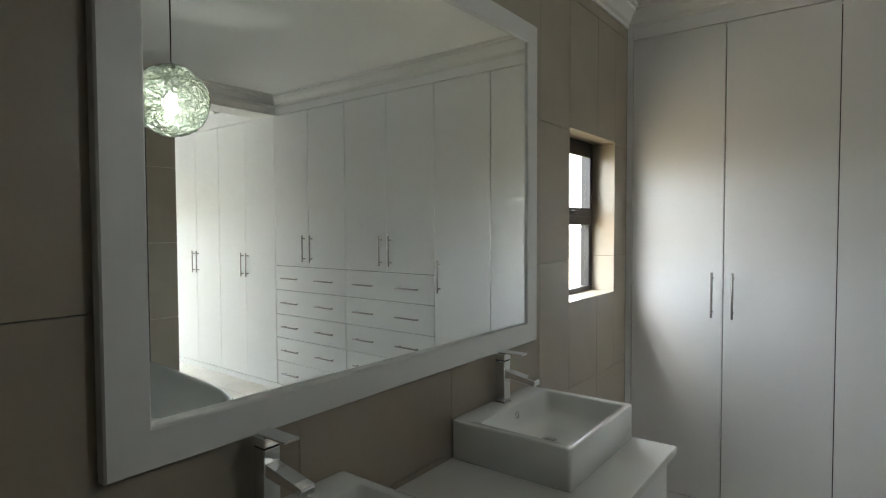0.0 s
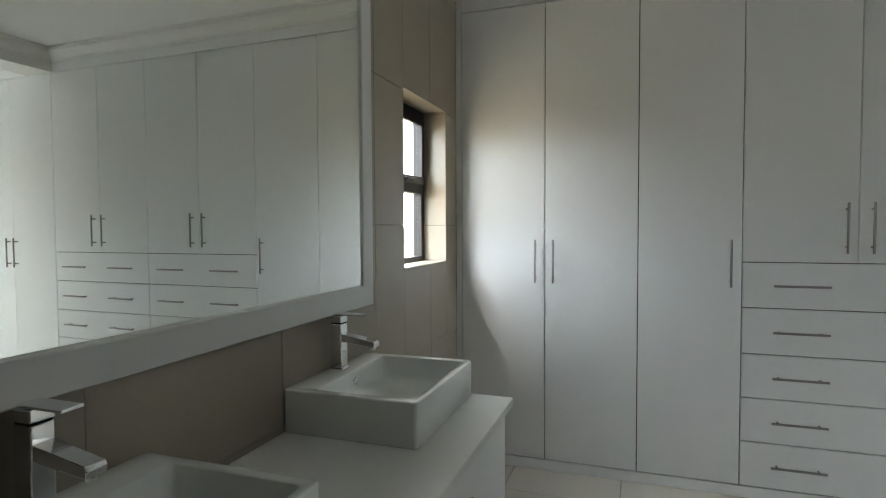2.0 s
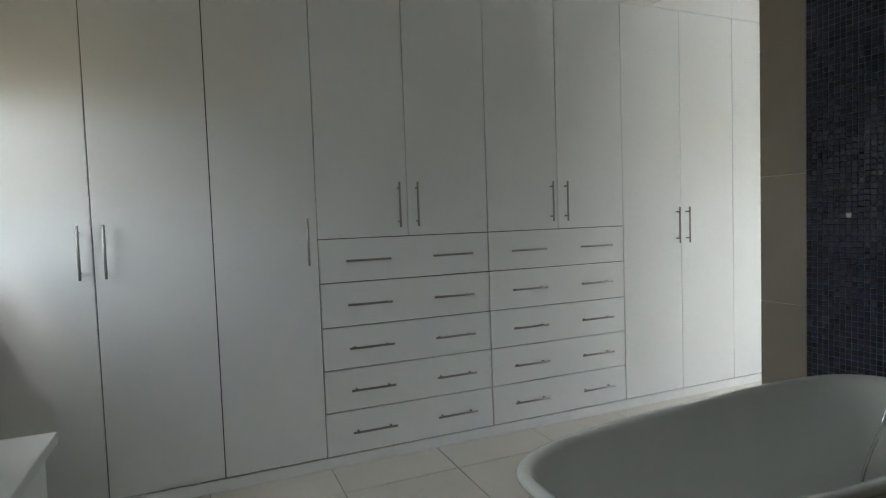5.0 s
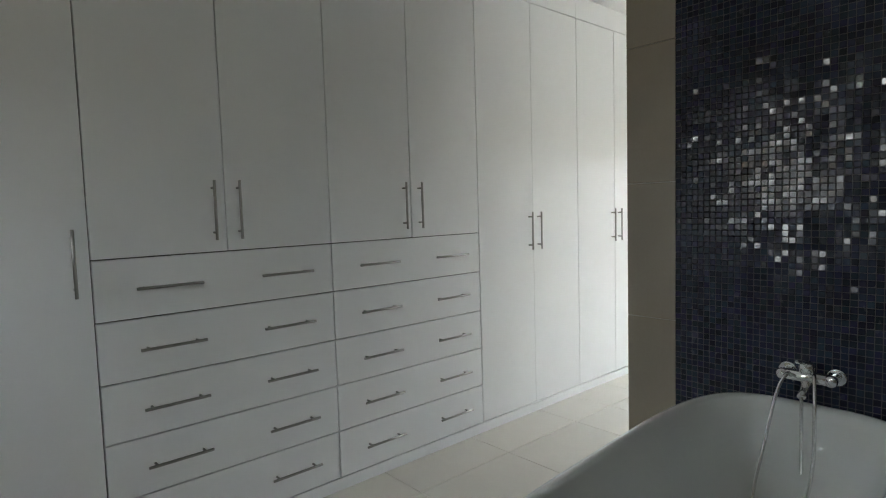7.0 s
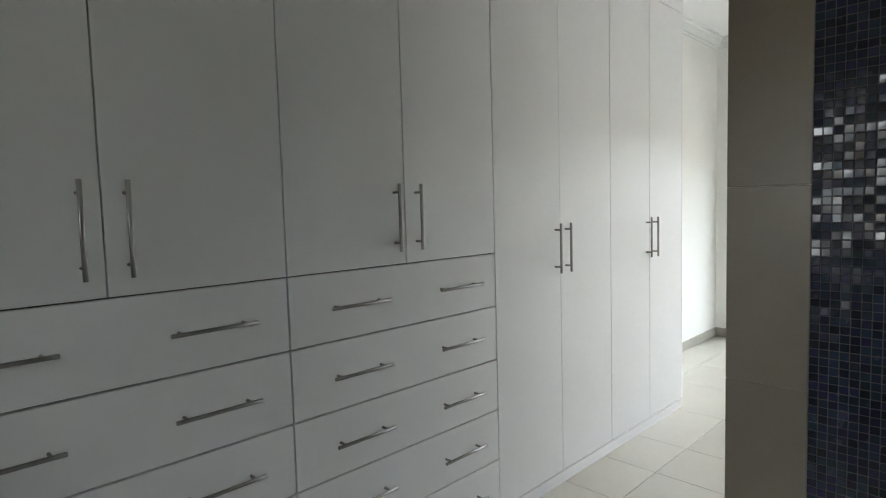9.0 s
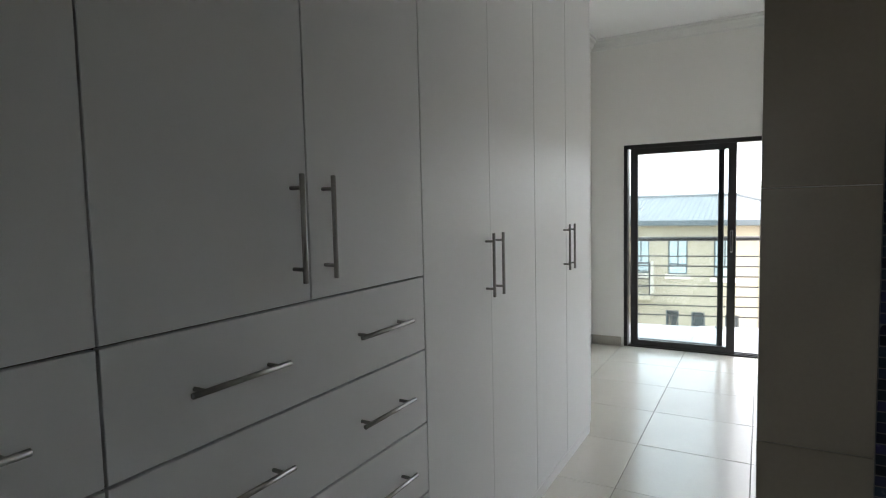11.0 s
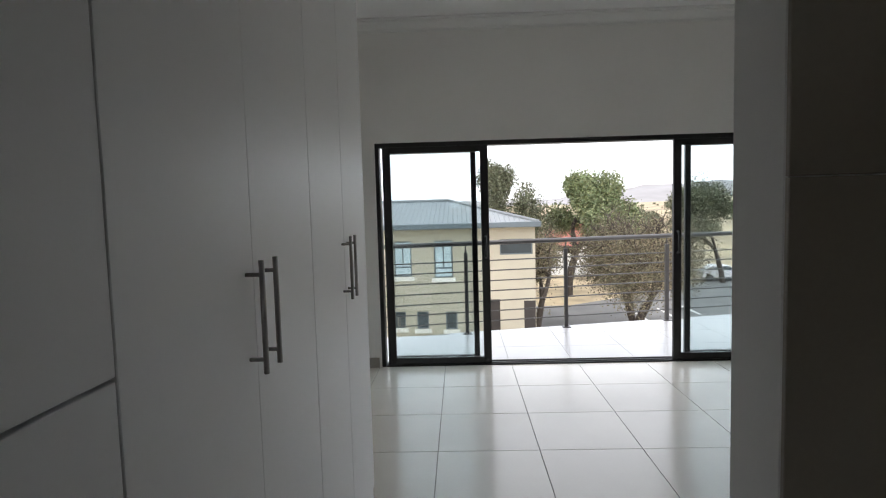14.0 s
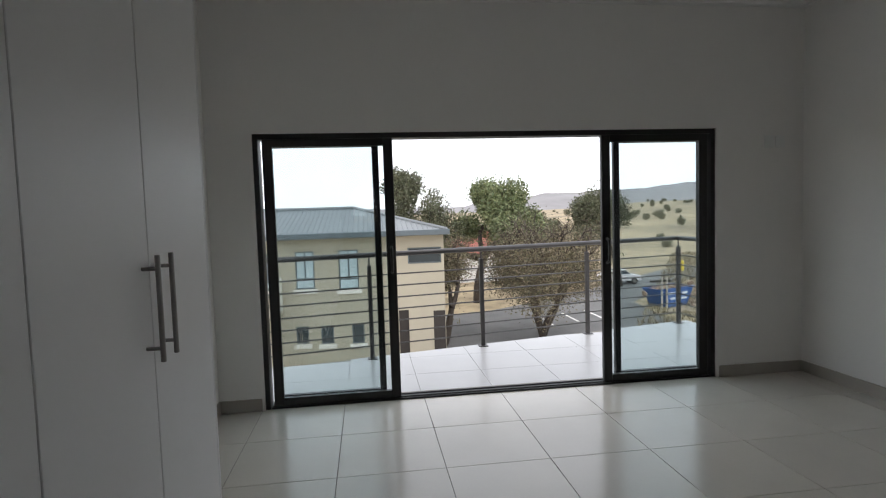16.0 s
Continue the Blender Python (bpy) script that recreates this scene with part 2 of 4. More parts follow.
tagged(link("wall_north", nbox(-0.23, EX + 0.23, NY, NY + 0.2, 0, CZ), M_PLASTER), "white plaster wall behind the wardrobes", "wall", kind="structure")
tagged(link("wall_back", nbox(-0.23, PX1, BY - 0.2, BY, 0, CZ), M_WTILE), "beige tiled bathroom end wall", "wall", kind="structure")
partition = thing("wall_partition", "plastered partition with beige tiles and blue mosaic on the bathroom side", "wall", kind="structure")
part("plaster_core", nbox(PX0 + 0.009, PX1, BY, PEND, 0, CZ, 0.004), M_PLASTER, partition)
tagged(link("wall_south", nbox(PX1, EX + 0.23, SY - 0.2, SY, 0, CZ), M_PLASTER), "white plaster bedroom side wall", "wall", kind="structure")
bm = holed(bmesh.new(), EX, EX + 0.23, (SY, NY, 0.0, CZ), [(DY0, DY1, -0.01, DZ)])
tagged(link("wall_east", bm, M_PLASTER), "white plaster wall round the sliding doors", "wall", kind="structure")
tagged(link("beam", nbox(3.66, PX1 - 0.003, PEND - 0.3, -0.003, 2.745, CZ + 0.02), M_PLASTER), "white plaster beam over the opening beside the wardrobes", "beam", kind="structure")

# cornices
PROFILE = [(0.0, -0.105), (0.012, -0.105), (0.014, -0.085), (0.03, -0.075), (0.052, -0.045), (0.075, -0.032), (0.078, -0.018), (0.095, -0.015), (0.097, 0.005), (0.0, 0.005)]


def cornice(x0, y0, x1, y1, ux, uy, top):
    prof = [(u, top + z) for u, z in PROFILE]
    tagged(link("cornice", extrude_profile(bmesh.new(), prof, [(x0, y0, ux, uy), (x1, y1, ux, uy)]), M_CORNICE), "white moulded plaster cornice under the ceiling", "cornice", kind="structure")


cornice(WX - 0.002, BY, WX - 0.002, -0.002, 1, 0, CB)
cornice(WX, 0.002, 3.66, 0.002, 0, -1, CB)
cornice(3.662, 0.0, 3.662, PEND, -1, 0, CB)
cornice(PX0 + 0.005, PEND - 0.3, PX0 + 0.005, BY, -1, 0, CB)
cornice(WX, BY + 0.002, PX0, BY + 0.002, 0, 1, CB)
cornice(EX + 0.002, SY, EX + 0.002, NY, -1, 0, CZ)
cornice(PX1, SY + 0.002, EX, SY + 0.002, 0, 1, CZ)
cornice(PX1 - 0.002, SY, PX1 - 0.002, PEND, 1, 0, CZ)
cornice(5.73, NY + 0.002, EX, NY + 0.002, 0, -1, CZ)

# skirting in the bedroom
for (x0, x1, y0, y1) in ((EX - 0.011, EX, SY + 0.011, DY0 - 0.02), (EX - 0.011, EX, DY1 + 0.02, NY - 0.011), (PX1, EX, SY, SY + 0.011),
                         (5.73, EX, NY - 0.011, NY), (PX1, PX1 + 0.011, SY + 0.011, PEND - 0.004)):
    tagged(link("baseboard", nbox(x0, x1, y0, y1, 0.0, 0.095, 0.002), M_SKIRT), "beige tile skirting along the bedroom wall", "skirting", kind="structure")

# ---- bathroom window ----
window = thing("window_1", "narrow black aluminium bathroom window with frosted bright panes", "window", kind="structure")
FX0, FX1 = -0.134, -0.084
bm = bmesh.new()
fw = 0.05
box(bm, FX0, FX1, WY0, WY0 + fw, WZ0, WZ1)
box(bm, FX0, FX1, WY1 - fw, WY1, WZ0, WZ1)
box(bm, FX0, FX1, WY0 + fw, WY1 - fw, WZ0, WZ0 + 0.035)
box(bm, FX0, FX1, WY0 + fw, WY1 - fw, WZ1 - 0.05, WZ1)
part("window_frame", bm, M_ALU, window)
part("transom", nbox(FX0, FX1 + 0.012, WY0 + fw, WY1 - fw, 1.640, 1.690, 0.003), M_ALU, window)
bm = bmesh.new()
box(bm, FX1, FX1 + 0.02, WY0 + fw, WY0 + fw + 0.035, 1.690, WZ1 - 0.05)
box(bm, FX1, FX1 + 0.02, WY1 - fw - 0.035, WY1 - fw, 1.690, WZ1 - 0.05)
box(bm, FX1, FX1 + 0.02, WY0 + fw + 0.035, WY1 - fw - 0.035, 1.690, 1.735)
box(bm, FX1, FX1 + 0.02, WY0 + fw + 0.035, WY1 - fw - 0.035, WZ1 - 0.09, WZ1 - 0.05)
part("sash", bm, M_ALU, window)
part("stay_handle", nbox(FX1 + 0.02, FX1 + 0.045, -0.55, -0.45, 1.700, 1.720, 0.004), M_ALU, window)
for z0, z1 in ((WZ0 + 0.035, 1.640), (1.690, WZ1 - 0.05)):
    pane = part("pane", nbox(-0.111, -0.107, WY0 + fw, WY1 - fw, z0, z1), M_WGLASS, window)
    pane.visible_shadow = False

# daylight behind the panes
la = bpy.data.lights.new("window_daylight", "AREA")
la.shape, la.size, la.size_y = "RECTANGLE", 3.6, 2.6
la.energy = 16.5
la.color = (0.90, 0.97, 1.0)
lo = new("window_daylight", la)
lo.matrix_world = look((-1.3, -1.0, 2.75), (0.0, -0.5, 1.75))

# ---- sliding doors ----
door = thing("door_1", "black aluminium sliding glass doors, slid open in the middle", "sliding door", kind="structure")
bm = bmesh.new()
box(bm, EX + 0.02, EX + 0.15, DY1 - 0.036, DY1, 0.0, DZ)
box(bm, EX + 0.02, EX + 0.15, DY0, DY0 + 0.036, 0.0, DZ)
box(bm, EX + 0.02, EX + 0.15, DY0 + 0.036, DY1 - 0.036, DZ - 0.040, DZ)
part("door_frame", bm, M_ALU, door)
bm = bmesh.new()
box(bm, EX + 0.02, EX + 0.15, DY0 + 0.045, DY1 - 0.045, 0.0, 0.012)
for xx in (EX + 0.05, EX + 0.115):
    box(bm, xx - 0.004, xx + 0.004, DY0 + 0.045, DY1 - 0.045, 0.012, 0.02)
part("track", bm, M_ALU, door)


def leaf(y0, y1, x, stile):
    """One framed glass leaf of the sliding door."""
    w = part("leaf", bmesh.new(), M_ALU, door)
    bm = bmesh.new()
    z0, z1 = 0.02, DZ - 0.040
    box(bm, x - 0.019, x + 0.019, y0, y0 + stile, z0, z1, 0.003)
    box(bm, x - 0.019, x + 0.019, y1 - stile, y1, z0, z1, 0.003)
    box(bm, x - 0.0185, x + 0.0185, y0 + stile, y1 - stile, z0, z0 + 0.055)
    box(bm, x - 0.0185, x + 0.0185, y0 + stile, y1 - stile, z1 - 0.055, z1)
    bm.to_mesh(w.data)
    bm.free()
    g = part("glass_pane", nbox(x - 0.003, x + 0.003, y0 + stile, y1 - stile, z0 + 0.055, z1 - 0.055), M_GLASS, w)
    g.visible_shadow = False
    return w


def pull(w, y, x):
    """A D-shaped sliding door pull."""
    part("pull_handle", tube(bmesh.new(), [(x, y, 1.0), (x - 0.045, y, 1.02), (x - 0.05, y, 1.1), (x - 0.045, y, 1.18), (x, y, 1.2)], 0.011, 8), M_ALU, w, smooth=True)


leaf(-0.630, 0.236, EX + 0.115, 0.050)
w = leaf(-0.738, 0.226, EX + 0.05, 0.072)
pull(w, -0.702, EX + 0.03)
leaf(-3.332, -2.538, EX + 0.115, 0.050)
w = leaf(-3.322, -2.408, EX + 0.05, 0.072)
pull(w, -2.444, EX + 0.03)

# ---- wardrobes ----
G_LINES = (0.090, 0.596, 1.112, 1.631, 2.144, 2.653, 3.161, 3.684, 4.204, 4.718, 5.212, 5.705)


def ztop(x):
    return 2.740


def zlow(x):
    return 0.072


def panel(x0, x1, lo0, lo1, hi0, hi1, gap=0.0029, front=0.0, thick=0.018, foot=None):
    """A board whose lower and upper edges run from one height to another, with eased front edges."""
    bm = bmesh.new()
    x0, x1 = x0 + gap, x1 - gap
    foot = gap if foot is None else foot
    lo0, lo1, hi0, hi1 = lo0 + foot, lo1 + foot, hi0 - gap, hi1 - gap
    e = 0.0015
    back = [bm.verts.new(p) for p in ((x0, front + thick, lo0), (x1, front + thick, lo1), (x1, front + thick, hi1), (x0, front + thick, hi0))]
    mid = [bm.verts.new(p) for p in ((x0, front + e, lo0), (x1, front + e, lo1), (x1, front + e, hi1), (x0, front + e, hi0))]
    fr = [bm.verts.new(p) for p in ((x0 + e, front, lo0 + e), (x1 - e, front, lo1 + e), (x1 - e, front, hi1 - e), (x0 + e, front, hi0 - e))]
    bm.faces.new(fr)
    bm.faces.new(back[::-1])
    for a, b in ((fr, mid), (mid, back)):
        for k in range(4):
            bm.faces.new((a[k], b[k], b[(k + 1) % 4], a[(k + 1) % 4]))
    bmesh.ops.recalc_face_normals(bm, faces=bm.faces)
    return bm


def bar_handle(parent, x, z, upright, length=0.252):
    """A round T-bar pull on two posts."""
    bm = bmesh.new()
    h, p, r, off = length / 2, length / 2 - 0.032, 0.0062, -0.036
    a = Vector((0, 0, 1)) if upright else Vector((1, 0, 0))
    c = Vector((x, off, z))
    tube(bm, [c - a * h, c - a * (h - 0.0008), c + a * (h - 0.0008), c + a * h], [r * 0.86, r, r, r * 0.86], 12)
    for s in (-p, p):
        q = c + a * s
        tube(bm, [(q.x, 0.001, q.z), (q.x, off, q.z)], 0.0048, 8, caps=False)
    part("handle", bm, M_STEEL, parent, "brushed steel bar handle", smooth=True)


def hang(unit, x0, x1, low=None, hinge_left=True, hz=1.246, hx=0.044, gap=0.0026):
    """A hinged door with its pull."""
    a0, a1 = (zlow(x0), zlow(x1)) if low is None else (low, low)
    d = part("door", panel(x0, x1, a0, a1, ztop(x0), ztop(x1), gap, foot=-0.004 if low is None else gap), M_BOARD, unit)
    bar_handle(d, x1 - hx if hinge_left else x0 + hx, hz, True)
    return d


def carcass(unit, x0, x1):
    # near-black front: painted shade behind the gaps of doors and drawers
    part("carcass", nbox(x0, x1, 0.024, NY - 0.004, 0.02, 2.72), M_CARCASS_SHADE, unit)
    bm = nbox(x0, x1, 0.0035, 0.0175, 0.0, zlow((x0 + x1) / 2) - 0.012)
    part("plinth", bm, M_BOARD, unit)
    part("top_filler", panel(x0, x1, ztop(x0) + 0.002, ztop(x1) + 0.002, 2.90, 2.90, 0.0, 0.001), M_BOARD, unit)


Z5 = (0.306, 0.540, 0.774, 1.017, 1.257)


def drawer_unit(x0, xm, x1):
    u = thing("drawer_wardrobe", "white wardrobe unit with five wide drawers under two doors", "wardrobe", group="fitted wardrobe units along the wall")
    carcass(u, x0, x1)
    lows = (zlow(x0),) + Z5[:-1]
    for i, hi in enumerate(Z5):
        a0, a1 = (zlow(x0), zlow(x1)) if i == 0 else (Z5[i - 1], Z5[i - 1])
        d = part("drawer", panel(x0, x1, a0, a1, hi, hi, foot=-0.004 if i == 0 else None), M_BOARD, u)
        for f in (0.262, 0.758):
            bar_handle(d, x0 + (x1 - x0) * f, (lows[i] + hi) / 2, False)
    hang(u, x0, xm, Z5[-1], True, 1.434, 0.054, 0.0021)
    hang(u, xm, x1, Z5[-1], False, 1.434, 0.054, 0.0021)
    return u


def hanging_unit(x0, xm, x1, gap=0.0035, hx=0.044, meet=None):
    u = thing("hanging_wardrobe", "tall white two-door hanging wardrobe with steel bar handles", "wardrobe", group="fitted wardrobe units along the wall")
    carcass(u, x0, x1)
    meet = gap if meet is None else meet
    hang(u, x0, xm + gap - meet, None, True, 1.246, hx + gap - meet, gap)
    hang(u, xm - gap + meet, x1, None, False, 1.246, hx + gap - meet, gap)
    return u


g = G_LINES
unit = hanging_unit(g[0], g[1], g[2], 0.0026, 0.052)
part("side_filler", nbox(WX + 0.001, g[0] - 0.003, 0.004, 0.022, 0.0, 2.90), M_BOARD, unit, "narrow white filler strip against the tiles")
unit = thing("single_wardrobe", "tall white single-door wardrobe with a steel bar handle", "wardrobe", group="fitted wardrobe units along the wall")
carcass(unit, g[2], g[3])
hang(unit, g[2], g[3], None, True, 1.250, 0.056)
drawer_unit(g[3], g[4], g[5])
drawer_unit(g[5], g[6], g[7])
hanging_unit(g[7], g[8], g[9], 0.0018, 0.046, 0.0005)
unit = hanging_unit(g[9], g[10], g[11], 0.0020, 0.046)
part("end_panel", nbox(g[11], g[11] + 0.016, 0.0, NY - 0.004, 0.075, 2.90), M_BOARD, unit)

# ---- mirror ----
mirror = thing("mirror", "large wall mirror in a broad white frame above the basins", "mirror")
MY0, MY1, MZ0, MZ1 = -2.964, -1.212, 1.132, 2.484
IY0, IY1, IZ0, IZ1 = -2.873, -1.296, 1.218, 2.400
bm = bmesh.new()
loops = []
for inset, x in ((0.0, WX + 0.001), (0.0, WX + 0.028), (0.004, WX + 0.033), (0.96, WX + 0.032), (1.0, WX + 0.028), (1.0, WX + 0.003)):
    if inset < 0.5:
        ys = (MY0 + inset, MY1 - inset, MZ0 + inset, MZ1 - inset)
    else:
        k = 1.0 - inset
        ys = (IY0 - 0.1 * k, IY1 + 0.1 * k, IZ0 - 0.1 * k, IZ1 + 0.1 * k)
    loops.append([bm.verts.new((x, y, z)) for y, z in ((ys[0], ys[2]), (ys[1], ys[2]), (ys[1], ys[3]), (ys[0], ys[3]))])
for a, b in zip(loops, loops[1:]):
    for k in range(4):
        bm.faces.new((a[k], a[(k + 1) % 4], b[(k + 1) % 4], b[k]))
bmesh.ops.recalc_face_normals(bm, faces=bm.faces)
part("frame", bm, M_WHITEWOOD, mirror, "broad white painted frame")
bm = nbox(WX + 0.0115, WX + 0.0145, IY0 - 0.006, IY1 + 0.006, IZ0 - 0.006, IZ1 + 0.006)
for v in bm.verts:  # it hangs a trace out of parallel with the wall
    v.co.x += 0.011 * (v.co.y - (IY0 + IY1) / 2)
part("glass", bm, M_MIRROR, mirror, "silvered mirror glass")

# ---- vanity ----
CTOP, CX, CY0, CY1 = 0.796, 0.671, -3.05, -1.208
vanity = thing("vanity_cabinet", "white vanity cabinet under the counter top", "vanity")
part("body", nbox(WX + 0.002, 0.626, CY0 + 0.03, CY1 - 0.035, 0.09, CTOP - 0.032), M_BOARD, vanity)
part("plinth", nbox(WX + 0.002, 0.556, CY0 + 0.03, CY1 - 0.035, 0.0, 0.09), M_BOARD, vanity)
for y0, y1 in ((-1.84, CY1 - 0.035), (-2.43, -1.84), (CY0 + 0.03, -2.43)):
    d = part("door", nbox(0.628, 0.646, y0 + 0.0015, y1 - 0.0015, 0.095, CTOP - 0.036, 0.0012), M_BOARD, vanity)
    bm = bmesh.new()
    hy = y0 + 0.038
    tube(bm, [(0.680, hy, 0.44), (0.680, hy, 0.68)], 0.006, 10)
    for z in (0.47, 0.65):
        tube(bm, [(0.645, hy, z), (0.680, hy, z)], 0.0045, 8, caps=False)
    part("handle", bm, M_STEEL, d, "brushed steel bar handle", smooth=True)
counter = tagged(link("counter_top", nbox(WX + 0.001, CX, CY0, CY1, CTOP - 0.031, CTOP, 0.003, 2), M_STONE), "white counter top with eased edges on the vanity", "counter")


def basin(yc):
    """A square counter basin with a tap ledge and a sloping bowl."""
    t = thing("basin", "square white ceramic basin standing on the counter", "basin", (0, yc, CTOP), group="pair of basins on the vanity")
    bx0, bx1, hy, h = WX + 0.002, 0.514, 0.284, 0.140
    bm = bmesh.new()

    def ring(x0, x1, y, z, r, n=4):
        vs = []
        for cx, cy, a0 in ((x1 - r, y - r, 0), (x0 + r, y - r, 90), (x0 + r, -y + r, 180), (x1 - r, -y + r, 270)):
            for k in range(n + 1):
                a = radians(a0 + 90 * k / n)
                vs.append(bm.verts.new((cx + r * math.cos(a), cy + r * math.sin(a), z)))
        return vs

    rings = [ring(bx0 + 0.004, bx1 - 0.004, hy - 0.005, 0.0, 0.010), ring(bx0 + 0.001, bx1 - 0.001, hy - 0.001, 0.004, 0.012), ring(bx0, bx1, hy, h - 0.006, 0.014), ring(bx0 + 0.001, bx1 - 0.002, hy - 0.002, h - 0.001, 0.014),
             ring(bx0 + 0.003, bx1 - 0.005, hy - 0.005, h, 0.013),
             ring(bx0 + 0.098, bx1 - 0.022, hy - 0.030, h, 0.016), ring(bx0 + 0.100, bx1 - 0.025, hy - 0.033, h - 0.004, 0.017),
             ring(bx0 + 0.112, bx1 - 0.037, hy - 0.047, h - 0.070, 0.026), ring(bx0 + 0.140, bx1 - 0.06, hy - 0.075, h - 0.098, 0.04), ring(bx0 + 0.19, bx1 - 0.12, hy - 0.16, h - 0.106, 0.05)]
    for a, b in zip(rings, rings[1:]):
        n = len(a)
        for k in range(n):
            bm.faces.new((a[k], a[(k + 1) % n], b[(k + 1) % n], b[k]))
    bm.faces.new(rings[0][::-1])
    bm.faces.new(rings[-1])
    part("bowl", bm, M_CERAMIC, t, smooth=True)
    bm = bmesh.new()
    fx = bx0 + 0.108
    pts = [(fx + 0.004 * 0, 0.012 * math.cos(a), h - 0.038 + 0.012 * math.sin(a)) for a in [2 * math.pi * k / 14 for k in range(15)]]
    tube(bm, pts, 0.003, 6, caps=False)
    part("overflow_ring", bm, M_CHROME, t, "chrome overflow ring", smooth=True)
    bm = bmesh.new()
    tube(bm, [(0.30, 0, h - 0.107), (0.30, 0, h - 0.101), (0.30, 0, h - 0.099)], [0.03, 0.03, 0.024], 18)
    part("waste", bm, M_CHROME, t, "chrome waste cover", smooth=True)
    return t


def tap(yc):
    """A square pillar mixer with a flat lever and a flat spout."""
    z = CTOP + 0.140
    t = thing("basin_mixer", "square chrome basin mixer tap on the basin ledge", "tap", (0.096, yc, z), group="pair of basin taps")
    part("base_plate", nbox(-0.027, 0.027, -0.027, 0.027, 0, 0.008, 0.003, 2), M_CHROME, t)
    part("pillar", nbox(-0.0225, 0.0225, -0.0225, 0.0225, 0.008, 0.168, 0.003, 2), M_CHROME, t)
    bm = bmesh.new()
    a = [(0.0225, 0.104), (0.150, 0.090), (0.152, 0.104), (0.148, 0.112), (0.0225, 0.134)]
    l = [[bm.verts.new((x, s * 0.0205, zz)) for x, zz in a] for s in (-1, 1)]
    bm.faces.new(l[0])
    bm.faces.new(l[1][::-1])
    for k in range(5):
        bm.faces.new((l[0][k], l[1][k], l[1][(k + 1) % 5], l[0][(k + 1) % 5]))
    bmesh.ops.recalc_face_normals(bm, faces=bm.faces)
    bmesh.ops.bevel(bm, geom=bm.edges[:], offset=0.002, segments=2, affect="EDGES", profile=0.5)
    part("spout", bm, M_CHROME, t)
    part("aerator", tube(bmesh.new(), [(0.136, 0, 0.094), (0.136, 0, 0.080)], 0.010, 12), M_CHROME, t, smooth=True)
    part("cartridge_collar", nbox(-0.020, 0.020, -0.020, 0.020, 0.168, 0.172), M_RUBBER, t)
    bm = nbox(-0.0235, 0.0235, -0.0235, 0.0235, 0.172, 0.197, 0.003, 2)
    box(bm, -0.0235, 0.098, -0.0215, 0.0215, 0.1985, 0.2055, 0.002, 2)
    part("lever", bm, M_CHROME, t)
    return t


for yc in (-1.522, -2.612):
    basin(yc)
    tap(yc)

# ---- bath ----
bath = thing("bathtub", "white freestanding rounded bathtub against the mosaic wall", "bathtub", (0, 0, 0))
BX0, BX1, BYC, BZ = 1.855, 3.768, -1.772, 0.60


def bath_ring(bm, grow, z, n=72):
    """An egg-shaped outline, blunter at the mosaic wall."""
    xc, a = (BX0 + BX1) / 2, (BX1 - BX0) / 2 + grow
    vs = []
    for k in range(n):
        t = 2 * math.pi * k / n
        c, s = math.cos(t), math.sin(t)
        e = 2 / (3.6 if c > 0 else 3.6)
        u = math.copysign(abs(c) ** e, c)
        v = math.copysign(abs(s) ** e, s)
        wide = 0.375 + 0.055 * u
        vs.append(bm.verts.new((xc + a * u, BYC + (wide + grow) * v, z)))
    return vs


def loft(bm, rings, cap_first=True, cap_last=True):
    for a, b in zip(rings, rings[1:]):
        n = len(a)
        for k in range(n):
            bm.faces.new((a[k], a[(k + 1) % n], b[(k + 1) % n], b[k]))
    if cap_first:
        bm.faces.new(rings[0][::-1])
    if cap_last:
        bm.faces.new(rings[-1])
    return bm


bm = bmesh.new()
rings = [bath_ring(bm, *p) for p in ((-0.17, 0.0), (-0.155, 0.015), (-0.12, 0.12), (-0.075, 0.30), (-0.045, 0.46), (-0.030, 0.545),
                                     (-0.012, 0.563), (-0.003, 0.575), (0.0, 0.588), (-0.006, 0.598), (-0.018, BZ), (-0.034, 0.597), (-0.046, 0.585),
                                     (-0.066, 0.55), (-0.100, 0.46), (-0.150, 0.34), (-0.205, 0.25), (-0.262, 0.20), (-0.31, 0.185))]
loft(bm, rings)
part("shell", bm, M_ACRYLIC, bath, smooth=True)
part("waste", tube(bmesh.new(), [(3.2, BYC, 0.183), (3.2, BYC, 0.190), (3.2, BYC, 0.192)], [0.032, 0.032, 0.026], 18), M_CHROME, bath, "chrome waste", smooth=True)

# bath mixer with two hoses, on the mosaic wall
mixer = thing("bath_mixer", "chrome wall-mounted bath mixer with flexible shower hose", "tap", (PX0, -1.755, 0.715))
part("body", tube(bmesh.new(), [(-0.07, -0.085, 0), (-0.07, -0.08, 0), (-0.07, 0.08, 0), (-0.07, 0.085, 0)], [0.018, 0.023, 0.023, 0.018], 16), M_CHROME, mixer, smooth=True)
for s in (-1, 1):
    bm = bmesh.new()
    tube(bm, [(0.0, s * 0.085, 0), (-0.012, s * 0.085, 0), (-0.014, s * 0.085, 0)], [0.034, 0.034, 0.028], 18)
    tube(bm, [(-0.012, s * 0.085, 0), (-0.06, s * 0.083, 0), (-0.085, s * 0.083, 0), (-0.093, s * 0.083, 0)], [0.017, 0.020, 0.024, 0.016], 14)
    part("wall_union", bm, M_CHROME, mixer, smooth=True)
bm = bmesh.new()
tube(bm, [(-0.07, 0, 0.015), (-0.07, 0, 0.04), (-0.072, 0, 0.055), (-0.074, 0, 0.060)], [0.026, 0.028, 0.024, 0.012], 16)
